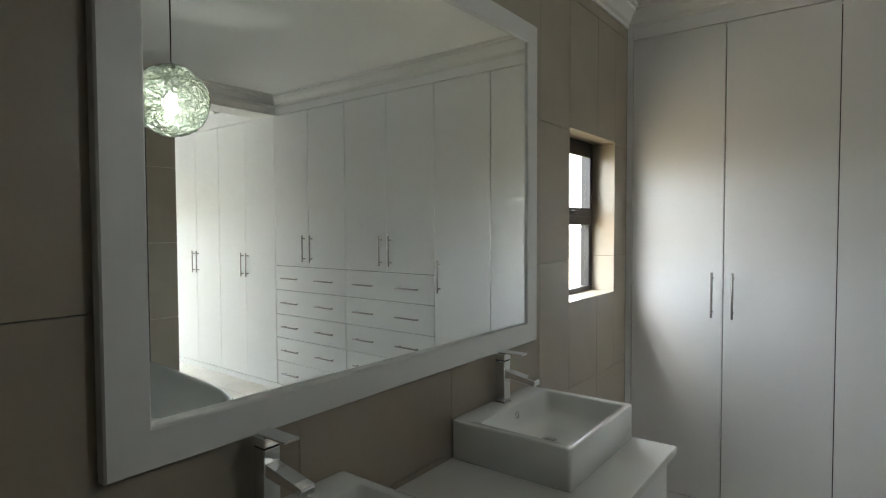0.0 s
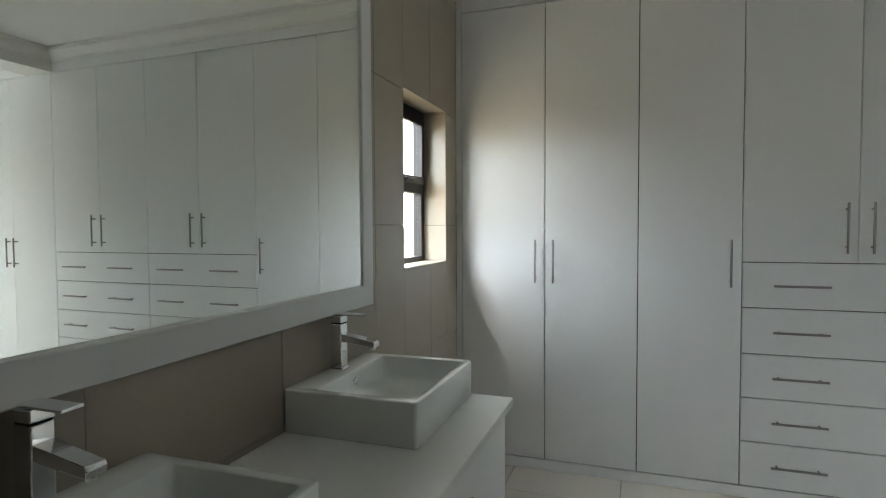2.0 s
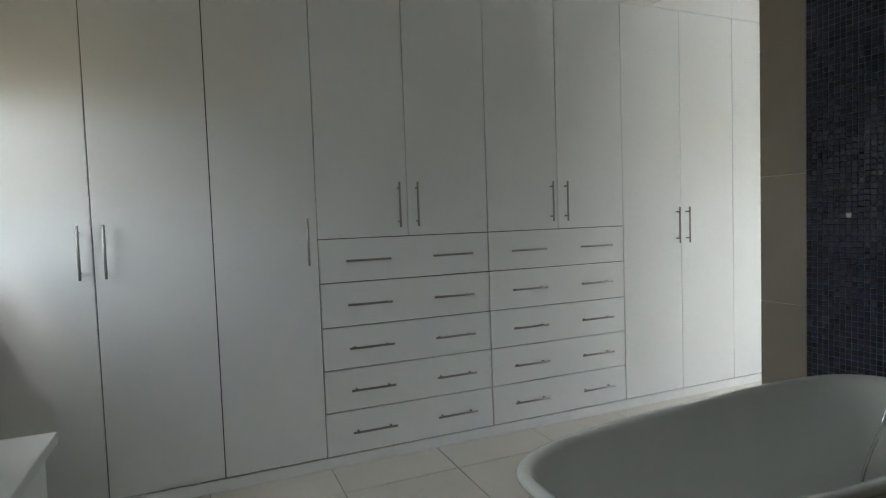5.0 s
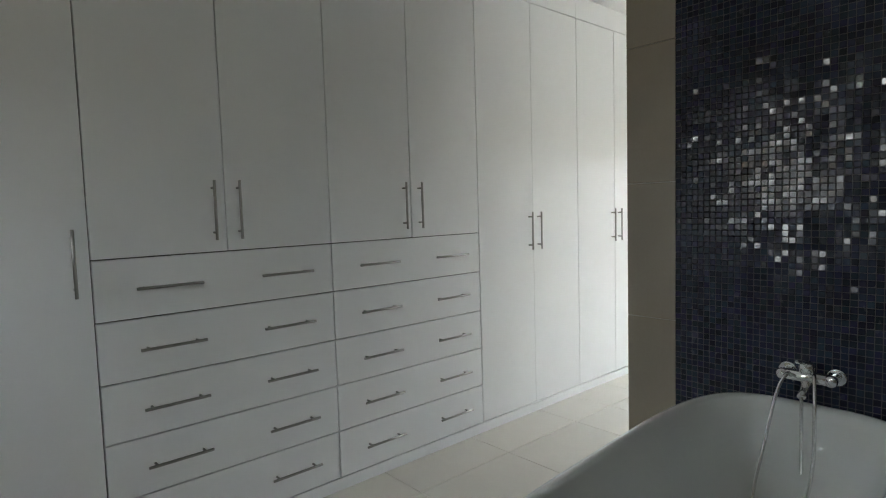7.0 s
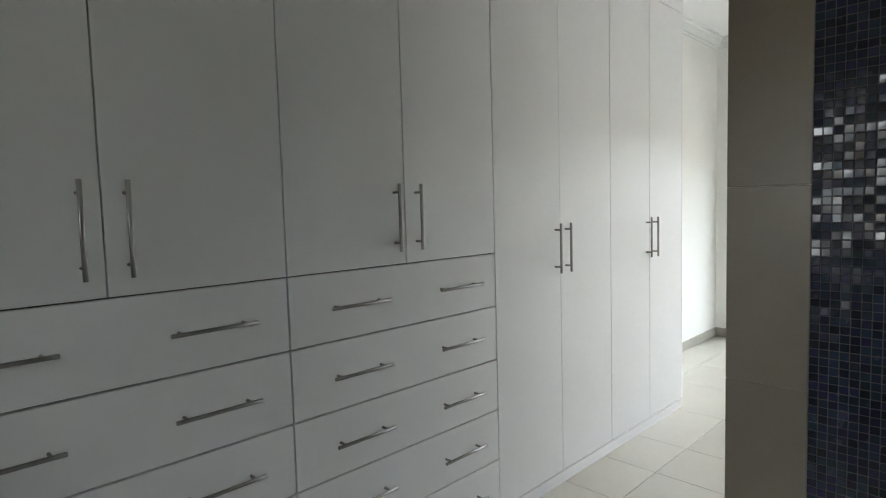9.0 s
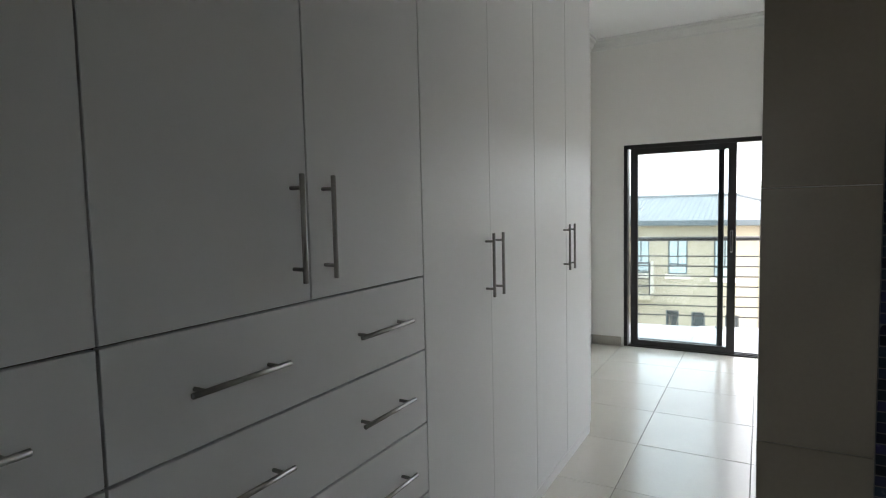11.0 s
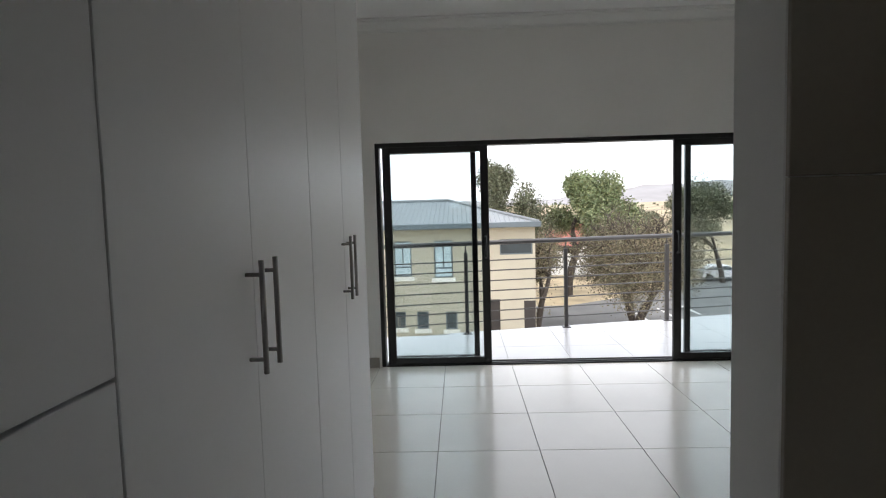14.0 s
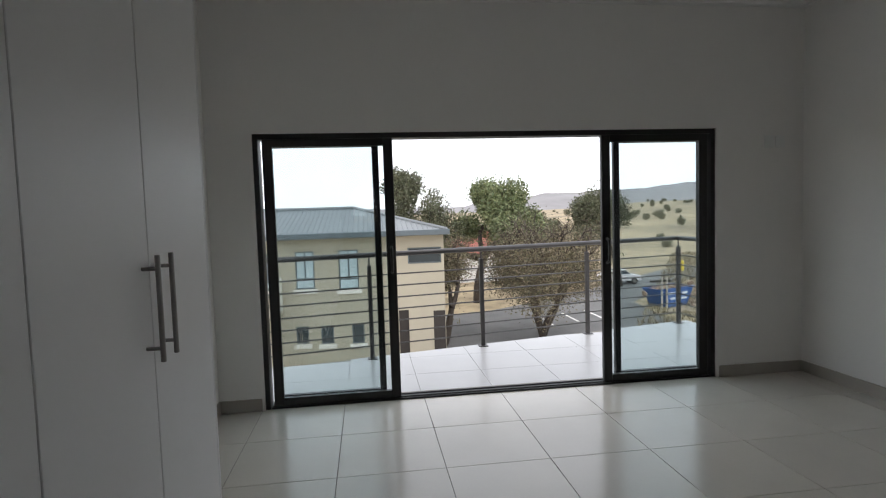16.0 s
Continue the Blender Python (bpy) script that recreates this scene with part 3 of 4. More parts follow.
tube(bm, [(-0.072, 0, 0.050), (-0.12, 0.0, 0.066), (-0.19, 0.0, 0.085), (-0.195, 0, 0.086)], [0.010, 0.009, 0.0075, 0.005], 10)
part("lever", bm, M_CHROME, mixer, smooth=True)
bm = bmesh.new()
tube(bm, [(-0.07, 0.0, -0.01), (-0.078, 0.0, -0.035), (-0.105, 0, -0.052), (-0.13, 0, -0.062), (-0.135, 0, -0.068)], [0.020, 0.019, 0.017, 0.017, 0.014], 14)
part("spout", bm, M_CHROME, mixer, smooth=True)


def hose(points):
    """A ribbed metal hose along a smooth line."""
    pts = [Vector(p) for p in points]
    fine = []
    for i in range(len(pts) - 1):
        p0, p1, p2, p3 = pts[max(i - 1, 0)], pts[i], pts[i + 1], pts[min(i + 2, len(pts) - 1)]
        for k in range(36):
            t = k / 36
            fine.append(0.5 * (2 * p1 + (p2 - p0) * t + (2 * p0 - 5 * p1 + 4 * p2 - p3) * t * t + (3 * p1 - p0 - 3 * p2 + p3) * t ** 3))
    return tube(bmesh.new(), fine, [0.0075 if i % 2 else 0.0064 for i in range(len(fine))], 8)


part("hose", hose([(-0.07, -0.03, -0.02), (-0.11, -0.035, 0.02), (-0.15, -0.05, -0.06), (-0.20, -0.06, -0.30), (-0.30, -0.05, -0.44), (-0.45, 0.0, -0.50)]), M_HOSE, mixer, "ribbed chrome hose", smooth=True)
part("hose", hose([(-0.13, 0.0, -0.066), (-0.145, -0.005, -0.15), (-0.18, -0.02, -1.00), (-0.28, -0.02, -0.45), (-0.45, 0.0, -0.50)]), M_HOSE, mixer, "ribbed chrome hose", smooth=True)
part("hose", hose([(-0.07, 0.045, -0.02), (-0.115, 0.055, 0.012), (-0.16, 0.08, -0.07), (-0.22, 0.105, -0.28), (-0.33, 0.10, -0.42), (-0.47, 0.04, -0.50)]), M_HOSE, mixer, "ribbed chrome hose", smooth=True)

# ---- pendant lamp ----
LX, LY, LZ, LR = 1.80, -1.945, 2.288, 0.184
lamp = thing("pendant_lamp", "spun-thread globe pendant lamp, lit, hanging on a thin cord", "lamp", (LX, LY, CB))
part("ceiling_rose", tube(bmesh.new(), [(0, 0, 0), (0, 0, -0.02), (0, 0, -0.03)], [0.05, 0.05, 0.03], 18), M_WHITEWOOD, lamp, smooth=True)
part("cord", tube(bmesh.new(), [(0, 0, -0.02), (0, 0, LZ + LR - CB)], 0.003, 6), M_RUBBER, lamp)
part("cap", tube(bmesh.new(), [(0, 0, LZ + LR - CB + 0.012), (0, 0, LZ + LR - CB), (0, 0, LZ + LR - CB - 0.03)], [0.008, 0.022, 0.024], 12), M_STEEL, lamp, smooth=True)
M_THREAD = material("clear_resin_thread", (0.36, 0.39, 0.32), 0.18, vary=0.1, scale=40, coat=0.3)
M_THREAD.node_tree.nodes["Principled BSDF"].inputs["Transmission Weight"].default_value = 0.35
rng = random.Random(5)
bm = bmesh.new()
for i in range(340):
    nrm = Vector((rng.gauss(0, 1), rng.gauss(0, 1), rng.gauss(0, 1))).normalized()
    a = nrm.orthogonal().normalized()
    b = nrm.cross(a)
    d = rng.uniform(-0.75, 0.75) * LR
    rr = math.sqrt(LR * LR - d * d) * rng.uniform(0.965, 1.0)
    k0, span = rng.uniform(0, 6.28), rng.uniform(2.0, 5.5)
    m = 26
    ph = rng.uniform(0, 6.28)
    pts = [nrm * (d + 0.006 * math.sin(7 * q / m * span + ph)) + (a * math.cos(k0 + span * q / m) + b * math.sin(k0 + span * q / m)) * rr for q in range(m + 1)]
    tube(bm, [p + Vector((0, 0, LZ - CB)) for p in pts], 0.0017, 3, caps=False)
shade = part("shade", bm, M_THREAD, lamp, "globe of tangled translucent threads", smooth=True)
M_BULB = bpy.data.materials.new("glowing_bulb")
M_BULB.use_nodes = True
bb = M_BULB.node_tree.nodes["Principled BSDF"]
bb.inputs["Emission Color"].default_value = (0.95, 1.0, 0.80, 1)
bb.inputs["Emission Strength"].default_value = 3.5
bm = bmesh.new()
bmesh.ops.create_uvsphere(bm, u_segments=16, v_segments=10, radius=0.030, matrix=Matrix.Translation((0, 0, LZ - CB + 0.01)))
part("bulb", bm, M_BULB, lamp, "glowing bulb", smooth=True)
part("bulb_holder", tube(bmesh.new(), [(0, 0, LZ - CB + 0.04), (0, 0, LZ + LR - CB)], 0.014, 10), M_WHITEWOOD, lamp, smooth=True)

pl = bpy.data.lights.new("bulb_light", "POINT")
pl.energy = 2.6
pl.shadow_soft_size = 0.03
pl.color = (0.97, 1.0, 0.95)
new("bulb_light", pl).location = (LX, LY, LZ - 0.04)

# ---- balcony ----
M_BTILE = material("balcony_tile", (0.43, 0.42, 0.41), 0.30, vary=0.05, scale=2.5, spread=0.03, fine=0.02)
M_RAIL = material("galvanised_rail", (0.075, 0.071, 0.070), 0.42, metal=0.5, vary=0.1, scale=8, bump=0.05, bump_scale=200)
M_CONC = material("painted_concrete", (0.55, 0.50, 0.42), 0.85, vary=0.08, scale=1.5, bump=0.2, bump_scale=40)
RA, RB = Vector((9.235, 0.80, 0)), Vector((10.320, -4.34, 0))   # rail line along the balcony edge
RDIR = (RB - RA).normalized()
BZ0 = -0.02


def edge_x(y, off=0.0):
    return RA.x + (RA.y - y) * (RB.x - RA.x) / (RA.y - RB.y) + off


balcony = thing("balcony_floor", "pale glazed tiles on the balcony slab", "balcony", kind="structure")
bm = bmesh.new()
q = [(EX + 0.15, 2.6), (EX + 0.15, -4.53), (edge_x(-4.53, 0.09), -4.53), (edge_x(2.6, 0.09), 2.6)]
lo, hi = [[bm.verts.new((x, y, z)) for x, y in q] for z in (BZ0 - 0.25, BZ0 - 0.006)]
bm.faces.new(hi)
bm.faces.new(lo[::-1])
for k in range(4):
    bm.faces.new((lo[k], lo[(k + 1) % 4], hi[(k + 1) % 4], hi[k]))
bmesh.ops.recalc_face_normals(bm, faces=bm.faces)
part("slab", bm, M_GROUT, balcony)
ys = [2.12 - 0.606 * k for k in range(11)] + [-4.52]
for y1, y0 in zip(ys, ys[1:]):
    x0 = EX + 0.155
    while x0 < edge_x(y0, 0.085):
        ends = [min(x0 + 0.61, edge_x(y, 0.085)) for y in (y0, y1)]
        if min(ends) - x0 > 0.02:
            bm = bmesh.new()
            top = [bm.verts.new(p) for p in ((x0 + 0.002, y0 + 0.002, BZ0), (ends[0] - 0.002, y0 + 0.002, BZ0), (ends[1] - 0.002, y1 - 0.002, BZ0), (x0 + 0.002, y1 - 0.002, BZ0))]
            low = [bm.verts.new((v.co.x, v.co.y, BZ0 - 0.007)) for v in top]
            bm.faces.new(top)
            for k in range(4):
                bm.faces.new((top[k], low[k], low[(k + 1) % 4], top[(k + 1) % 4]))
            bmesh.ops.recalc_face_normals(bm, faces=bm.faces)
            part("tile", bm, M_BTILE, balcony)
        x0 += 0.61

railing = thing("balcony_railing", "grey metal balcony railing with round bars", "railing")
post_y = [1.93, 0.70, -0.528, -1.732, -3.040, -4.34]
for y in post_y:
    x = edge_x(y)
    p = part("post", nbox(x - 0.022, x + 0.022, y - 0.022, y + 0.022, BZ0 + 0.008, 0.940, 0.004), M_RAIL, railing)
    part("foot_plate", nbox(x - 0.05, x + 0.05, y - 0.05, y + 0.05, BZ0, BZ0 + 0.009, 0.002), M_RAIL, p)
    part("spigot", tube(bmesh.new(), [(x, y, 0.935), (x, y, 1.03)], 0.008, 8), M_RAIL, p)
corner = Vector((edge_x(-4.34), -4.34, 0))
far = Vector((edge_x(2.55), 2.55, 0))
back = Vector((EX + 0.24, -4.34, 0))
part("top_rail", tube(bmesh.new(), [(far.x, far.y, 1.044), (corner.x, corner.y, 1.044)], 0.027, 12), M_RAIL, railing, smooth=True)
part("top_rail", tube(bmesh.new(), [(corner.x, corner.y, 1.044), (back.x, back.y, 1.044)], 0.027, 12), M_RAIL, railing, smooth=True)
for i in range(7):
    z = 0.115 + i * 0.120
    part("bar", tube(bmesh.new(), [(far.x, far.y, z), (corner.x, corner.y, z)], 0.0075, 8), M_RAIL, railing, smooth=True)
    part("bar", tube(bmesh.new(), [(corner.x, corner.y, z), (back.x, back.y, z)], 0.0075, 8), M_RAIL, railing, smooth=True)

# outer faces of the house under and beside the balcony
tagged(link("outer_wall", nbox(EX + 0.0, EX + 0.23, -12, 10, -4.8, -0.28), M_CONC), "painted outside wall under the balcony", "wall", kind="structure")

# ---- ground ----
GZ = -4.7
M_GRASS = material("dry_veld_grass", (0.31, 0.242, 0.145), 0.95, vary=0.40, scale=0.035, bump=0.4, bump_scale=0.7, fine=0.30)
M_ASPHALT = material("asphalt", (0.15, 0.146, 0.138), 0.9, vary=0.18, scale=0.5, bump=0.3, bump_scale=30, fine=0.12)
M_DIRT = material("pale_dirt", (0.34, 0.27, 0.19), 0.95, vary=0.25, scale=0.4, bump=0.4, bump_scale=6, fine=0.2)
M_LINE = material("road_marking", (0.72, 0.70, 0.66), 0.8, vary=0.1, scale=3)
M_PAVE = material("pale_paving", (0.46, 0.42, 0.36), 0.85, vary=0.12, scale=1.0, bump=0.2, bump_scale=20)


def land(x, y):
    """Height of the ground: flat by the houses, rising to hills far off."""
    d = math.hypot(x - 8, y)
    phi = math.degrees(math.atan2(-y, x))
    z = GZ
    if d > 55:
        z += min(d - 55, 400) * 0.008
    side = max(0.0, min(1.0, (phi - 14) / 14))
    side = side * side * (3 - 2 * side)
    k = max(0.0, min(1.0, (d - 70) / 330))
    z += side * 6.5 * k * k * (3 - 2 * k)
    return z + 0.25 * noise.noise(Vector((x * 0.03, y * 0.03, 0))) * min(1.0, max(0.0, (d - 60) / 60))


verts, faces = [], []
ang = [radians(-180 + 3.0 * k) for k in range(121)]
rad = [6, 12, 20, 30, 40, 50, 60, 75, 90, 110, 140, 180, 230, 300, 380, 470, 560, 680, 820, 980, 1150, 1350, 1600, 2000]
for r in rad:
    for a in ang:
        x, y = 8 + r * math.cos(a), r * math.sin(a)
        verts.append((x, y, land(x, y)))
na = len(ang)
for i in range(len(rad) - 1):
    for k in range(na - 1):
        faces.append((i * na + k, (i + 1) * na + k, (i + 1) * na + k + 1, i * na + k + 1))
me = bpy.data.meshes.new("ground")
me.from_pydata(verts, [], faces)
me.materials.append(M_GRASS)
for p in me.polygons:
    p.use_smooth = True
tagged(new("ground", me), "dry yellow grassland rising to hazy hills", "ground", kind="structure")
# mountain ridge on the horizon, the distance haze painted into its grey
M_RIDGE = material("hazed_ridge", (0.26, 0.245, 0.24), 1.0, vary=0.12, scale=0.004, fine=0.08, bump_scale=0.02)
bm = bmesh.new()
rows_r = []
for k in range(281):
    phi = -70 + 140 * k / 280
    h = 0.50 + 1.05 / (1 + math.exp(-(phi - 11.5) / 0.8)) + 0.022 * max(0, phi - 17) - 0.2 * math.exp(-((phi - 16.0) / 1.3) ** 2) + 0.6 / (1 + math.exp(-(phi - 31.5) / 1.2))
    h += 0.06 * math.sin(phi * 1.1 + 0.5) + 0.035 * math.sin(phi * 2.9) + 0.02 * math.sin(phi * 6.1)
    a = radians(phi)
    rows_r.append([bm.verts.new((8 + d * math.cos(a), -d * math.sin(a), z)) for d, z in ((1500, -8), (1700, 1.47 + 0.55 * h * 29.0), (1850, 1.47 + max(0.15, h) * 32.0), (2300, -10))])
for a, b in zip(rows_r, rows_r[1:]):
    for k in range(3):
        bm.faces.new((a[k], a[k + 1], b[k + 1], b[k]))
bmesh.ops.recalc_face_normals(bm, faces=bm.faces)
tagged(link("backdrop", bm, M_RIDGE, smooth=True), "mountain ridge on the horizon, greyed with painted haze", "mountains", kind="structure")
tagged(link("ground_near", nbox(8.2, 24, -60, 60, GZ - 0.3, GZ + 0.01), M_PAVE), "pale paving between the houses", "ground", kind="structure")


def sheet(name, pts, z, mat, label, category):
    """A flat strip of ground a little thicker than paint."""
    bm = bmesh.new()
    top = [bm.verts.new((x, y, z)) for x, y in pts]
    low = [bm.verts.new((x, y, z - 0.2)) for x, y in pts]
    bm.faces.new(top)
    for k in range(len(pts)):
        bm.faces.new((top[k], low[k], low[(k + 1) % len(pts)], top[(k + 1) % len(pts)]))
    bmesh.ops.recalc_face_normals(bm, faces=bm.faces)
    return tagged(link(name, bm, mat), label, category, kind="structure")


sheet("road", [(24, -1), (24, -17), (31.5, -16.4), (38, -17.4), (62, -42), (120, -92), (122, -90), (64, -39), (42, -14.5), (37, -7), (37, -1)], GZ + 0.03, M_ASPHALT, "grey asphalt access road and parking bays", "road")
sheet("dirt_verge", [(34, -17.6), (30, -28), (54, -46), (59, -41.5), (39, -19)], GZ + 0.045, M_DIRT, "bare pale earth beside the road", "verge")
for i in range(3):
    x, y = 32.2 + i * 0.6, -10.15 - i * 1.6
    tagged(link("parking_line", nbox(x, x + 2.6, y, y + 0.14, GZ + 0.03, GZ + 0.036), M_LINE), "white painted parking bay line", "road marking", kind="structure")

# ---- neighbouring house ----
M_STUCCO = material("cream_stucco", (0.40, 0.36, 0.275), 0.9, vary=0.06, scale=0.7, bump=0.25, bump_scale=25, fine=0.03)
M_ROOF = material("grey_roof_sheet", (0.20, 0.212, 0.215), 0.55, metal=0.2, vary=0.08, scale=0.8, fine=0.04)
M_FASCIA = material("dark_gutter", (0.10, 0.12, 0.13), 0.5, vary=0.06, scale=2)
M_SILL = material("white_sill", (0.68, 0.65, 0.58), 0.8, vary=0.05, scale=3)
M_DARKWIN = material("dark_window_glass", (0.04, 0.05, 0.055), 0.08, vary=0.2, scale=0.7, coat=0.3)
M_CURTAIN = material("pale_curtained_pane", (0.46, 0.55, 0.57), 0.12, vary=0.12, scale=1.2, coat=0.4)
M_WOOD = material("dark_door_wood", (0.028, 0.022, 0.018), 0.6, vary=0.15, scale=4)
HX, HY0, HY1 = 25.6, -3.46, 12.4
EAVE = 0.75
house = thing("neighbour_house", "cream two-storey house with a grey hipped sheet roof", "house", (0, 0, 0))
holes = [(1.515, 2.223, -1.30, 0.14), (-0.143, 0.606, -1.37, 0.140), (2.92, 3.57, -1.30, 0.10), (-3.36, -2.046, -0.50, 0.125),
         (1.822, 2.296, -3.40, -2.72), (0.888, 1.368, -3.45, -2.73), (-0.273, 0.193, -3.50, -2.755), (-2.016, -1.629, -4.69, -2.30)]
part("front_wall", holed(bmesh.new(), HX, HX + 0.24, (HY0, HY1, GZ, EAVE), holes), M_STUCCO, house)
part("side_wall", nbox(HX + 0.24, HX + 9.0, HY0, HY0 + 0.24, GZ, EAVE), M_STUCCO, house)
part("back_wall", nbox(HX + 8.76, HX + 9.0, HY0 + 0.24, HY1, GZ, EAVE), M_STUCCO, house)
part("side_wall", nbox(HX + 0.24, HX + 8.76, HY1 - 0.24, HY1, GZ, EAVE), M_STUCCO, house)
part("interior_floor", nbox(HX + 0.24, HX + 8.76, HY0 + 0.24, HY1 - 0.24, -2.35, -2.15), M_CONC, house)


def house_window(y0, y1, z0, z1, mat, bars, sill=True):
    w = part("window", bmesh.new(), M_FASCIA, house)
    bm = bmesh.new()
    x0, x1, t = HX + 0.06, HX + 0.11, 0.05
    box(bm, x0, x1, y0, y0 + t, z0, z1)
    box(bm, x0, x1, y1 - t, y1, z0, z1)
    box(bm, x0, x1, y0 + t, y1 - t, z0, z0 + t)
    box(bm, x0, x1, y0 + t, y1 - t, z1 - t, z1)
    if bars:
        m = (y0 + y1) / 2
        box(bm, x0, x1, m - t / 2, m + t / 2, z0 + 0.42, z1 - t)
        box(bm, x0, x1, y0 + t, y1 - t, z0 + 0.36, z0 + 0.42)
    bm.to_mesh(w.data)
    bm.free()
    part("pane", nbox(x0 + 0.02, x0 + 0.03, y0 + t, y1 - t, z0 + t, z1 - t), mat, w)
    if sill:
        part("sill", nbox(HX - 0.07, HX + 0.05, y0 - 0.10, y1 + 0.10, z0 - 0.17, z0 - 0.002, 0.01), M_SILL, w)


for i, h in enumerate(holes):
    if i < 3:
        house_window(*h, M_CURTAIN, True)
    elif i == 7:
        part("door", nbox(HX + 0.08, HX + 0.13, h[0], h[1], h[2], h[3]), M_WOOD, house)
    else:
        house_window(*h, M_DARKWIN, False, i > 3)
part("dark_garage_door", nbox(HX - 0.012, HX + 0.0, -3.44, -2.98, GZ + 0.01, -2.38), M_WOOD, house)
# hipped roof
ov = 0.45
ex0, ex1, ey0, ey1 = HX - ov, HX + 9 + ov, HY0 - 0.06, HY1 + ov
rise, run = 1.0, (ex1 - ex0) / 2
hip = 3.52
rx = (ex0 + ex1) / 2
bm = bmesh.new()
c = [bm.verts.new(p) for p in ((ex0, ey0, EAVE + 0.05), (ex1, ey0, EAVE + 0.05), (ex1, ey1, EAVE + 0.05), (ex0, ey1, EAVE + 0.05), (rx, ey0 + hip, EAVE + rise), (rx, ey1 - run * 0.6, EAVE + rise))]
for f in ((0, 3, 5, 4), (0, 4, 1), (1, 4, 5, 2), (2, 5, 3), (3, 0, 1, 2)):
    bm.faces.new([c[i] for i in f])
bmesh.ops.recalc_face_normals(bm, faces=bm.faces)
roof = part("roof", bm, M_ROOF, house, "grey corrugated sheet roof")
# standing corrugations of the sheets
bm = bmesh.new()


def rib(a, b):
    d = (b - a).normalized()
    s = d.cross(Vector((0, 0, 1))).normalized() * 0.028
    up = s.cross(d).normalized() * 0.03
    if up.z < 0:
        up = -up
    va = [bm.verts.new(p) for p in (a - s, a + up, a + s)]
    vb = [bm.verts.new(p) for p in (b - s, b + up, b + s)]
    bm.faces.new((va[0], va[1], vb[1], vb[0]))
    bm.faces.new((va[1], va[2], vb[2], vb[1]))


z0r, sl = EAVE + 0.05, (rise - 0.05) / run
y = ey0 + 0.1
while y < ey1:
    up = min(run, (y - ey0) * run / hip, (ey1 - y) / 0.6)
    rib(Vector((ex0, y, z0r)), Vector((ex0 + up, y, z0r + up * sl)))
    y += 0.19
x = ex0 + 0.1
while x < ex1:
    up = min(x - ex0, ex1 - x)
    rib(Vector((x, ey0, z0r)), Vector((x, ey0 + up * hip / run, z0r + up * sl)))
    x += 0.19
tagged(part("corrugations", bm, M_ROOF, roof), kind="stuff")
bm = bmesh.new()
tube(bm, [(rx, ey0 + hip, EAVE + rise + 0.02), (rx, ey1 - run * 0.6, EAVE + rise + 0.02)], 0.09, 8)
tube(bm, [(ex0, ey0, EAVE + 0.07), (rx, ey0 + hip, EAVE + rise + 0.02)], 0.08, 8)
part("ridge_cap", bm, M_ROOF, roof, smooth=True)
part("gutter", nbox(ex0 - 0.12, ex0 + 0.02, ey0 - 0.12, ey1, EAVE - 0.14, EAVE + 0.07, 0.015), M_FASCIA, house, "dark gutter and fascia")
part("gutter", nbox(ex0 + 0.02, ex1, ey0 - 0.12, ey0 + 0.02, EAVE - 0.14, EAVE + 0.07, 0.015), M_FASCIA, house, "dark gutter and fascia")
part("soffit", nbox(ex0 + 0.02, HX, ey0 + 0.02, ey1, EAVE - 0.06, EAVE - 0.02), M_SILL, house)
part("downpipe", tube(bmesh.new(), [(ex0, -1.00, EAVE - 0.1), (HX - 0.1, -1.00, EAVE - 0.45), (HX - 0.06, -1.00, EAVE - 0.6), (HX - 0.06, -1.00, GZ)], 0.05, 8), M_FASCIA, house, smooth=True)

# small steel balcony on the neighbours' front
nb = thing("neighbour_balcony", "small steel-railed balcony on the cream house", "balcony")
part("deck", nbox(HX - 1.0, HX - 0.002, 2.72, 5.0, -2.2, -2.02), M_STUCCO, nb)
for y in (2.75, 3.45, 4.2, 4.95):
    part("post", nbox(HX - 0.98, HX - 0.93, y - 0.03, y + 0.03, -2.02, -0.75), M_RAIL, nb)
for z in (-0.78, -1.1, -1.4, -1.7):
    part("bar", tube(bmesh.new(), [(HX - 0.955, 2.73, z), (HX - 0.955, 4.98, z)], 0.02, 6), M_RAIL, nb)
part("side_panel", nbox(HX - 0.93, HX - 0.03, 2.74, 2.78, -2.02, -0.8), M_SILL, nb)

# ---- trees ----
M_BARK = material("dark_bark", (0.060, 0.047, 0.037), 0.95, vary=0.3, scale=3, bump=0.8, bump_scale=25)


def leaf_material(name, base, spread):
    m = material(name, base, 0.75, vary=0.25, scale=0.8, spread=spread, hue=0.03)
    return m


M_LEAF_G = leaf_material("green_leaves", (0.17, 0.195, 0.09), 0.5)
M_LEAF_D = leaf_material("dark_leaves", (0.12, 0.125, 0.07), 0.5)
M_LEAF_H = leaf_material("hillside_leaves", (0.21, 0.20, 0.13), 0.4)
M_LEAF_B = leaf_material("olive_brown_leaves", (0.165, 0.140, 0.085), 0.5)
M_TWIG = material("bare_twigs", (0.42, 0.36, 0.27), 0.9, vary=0.2, scale=4)


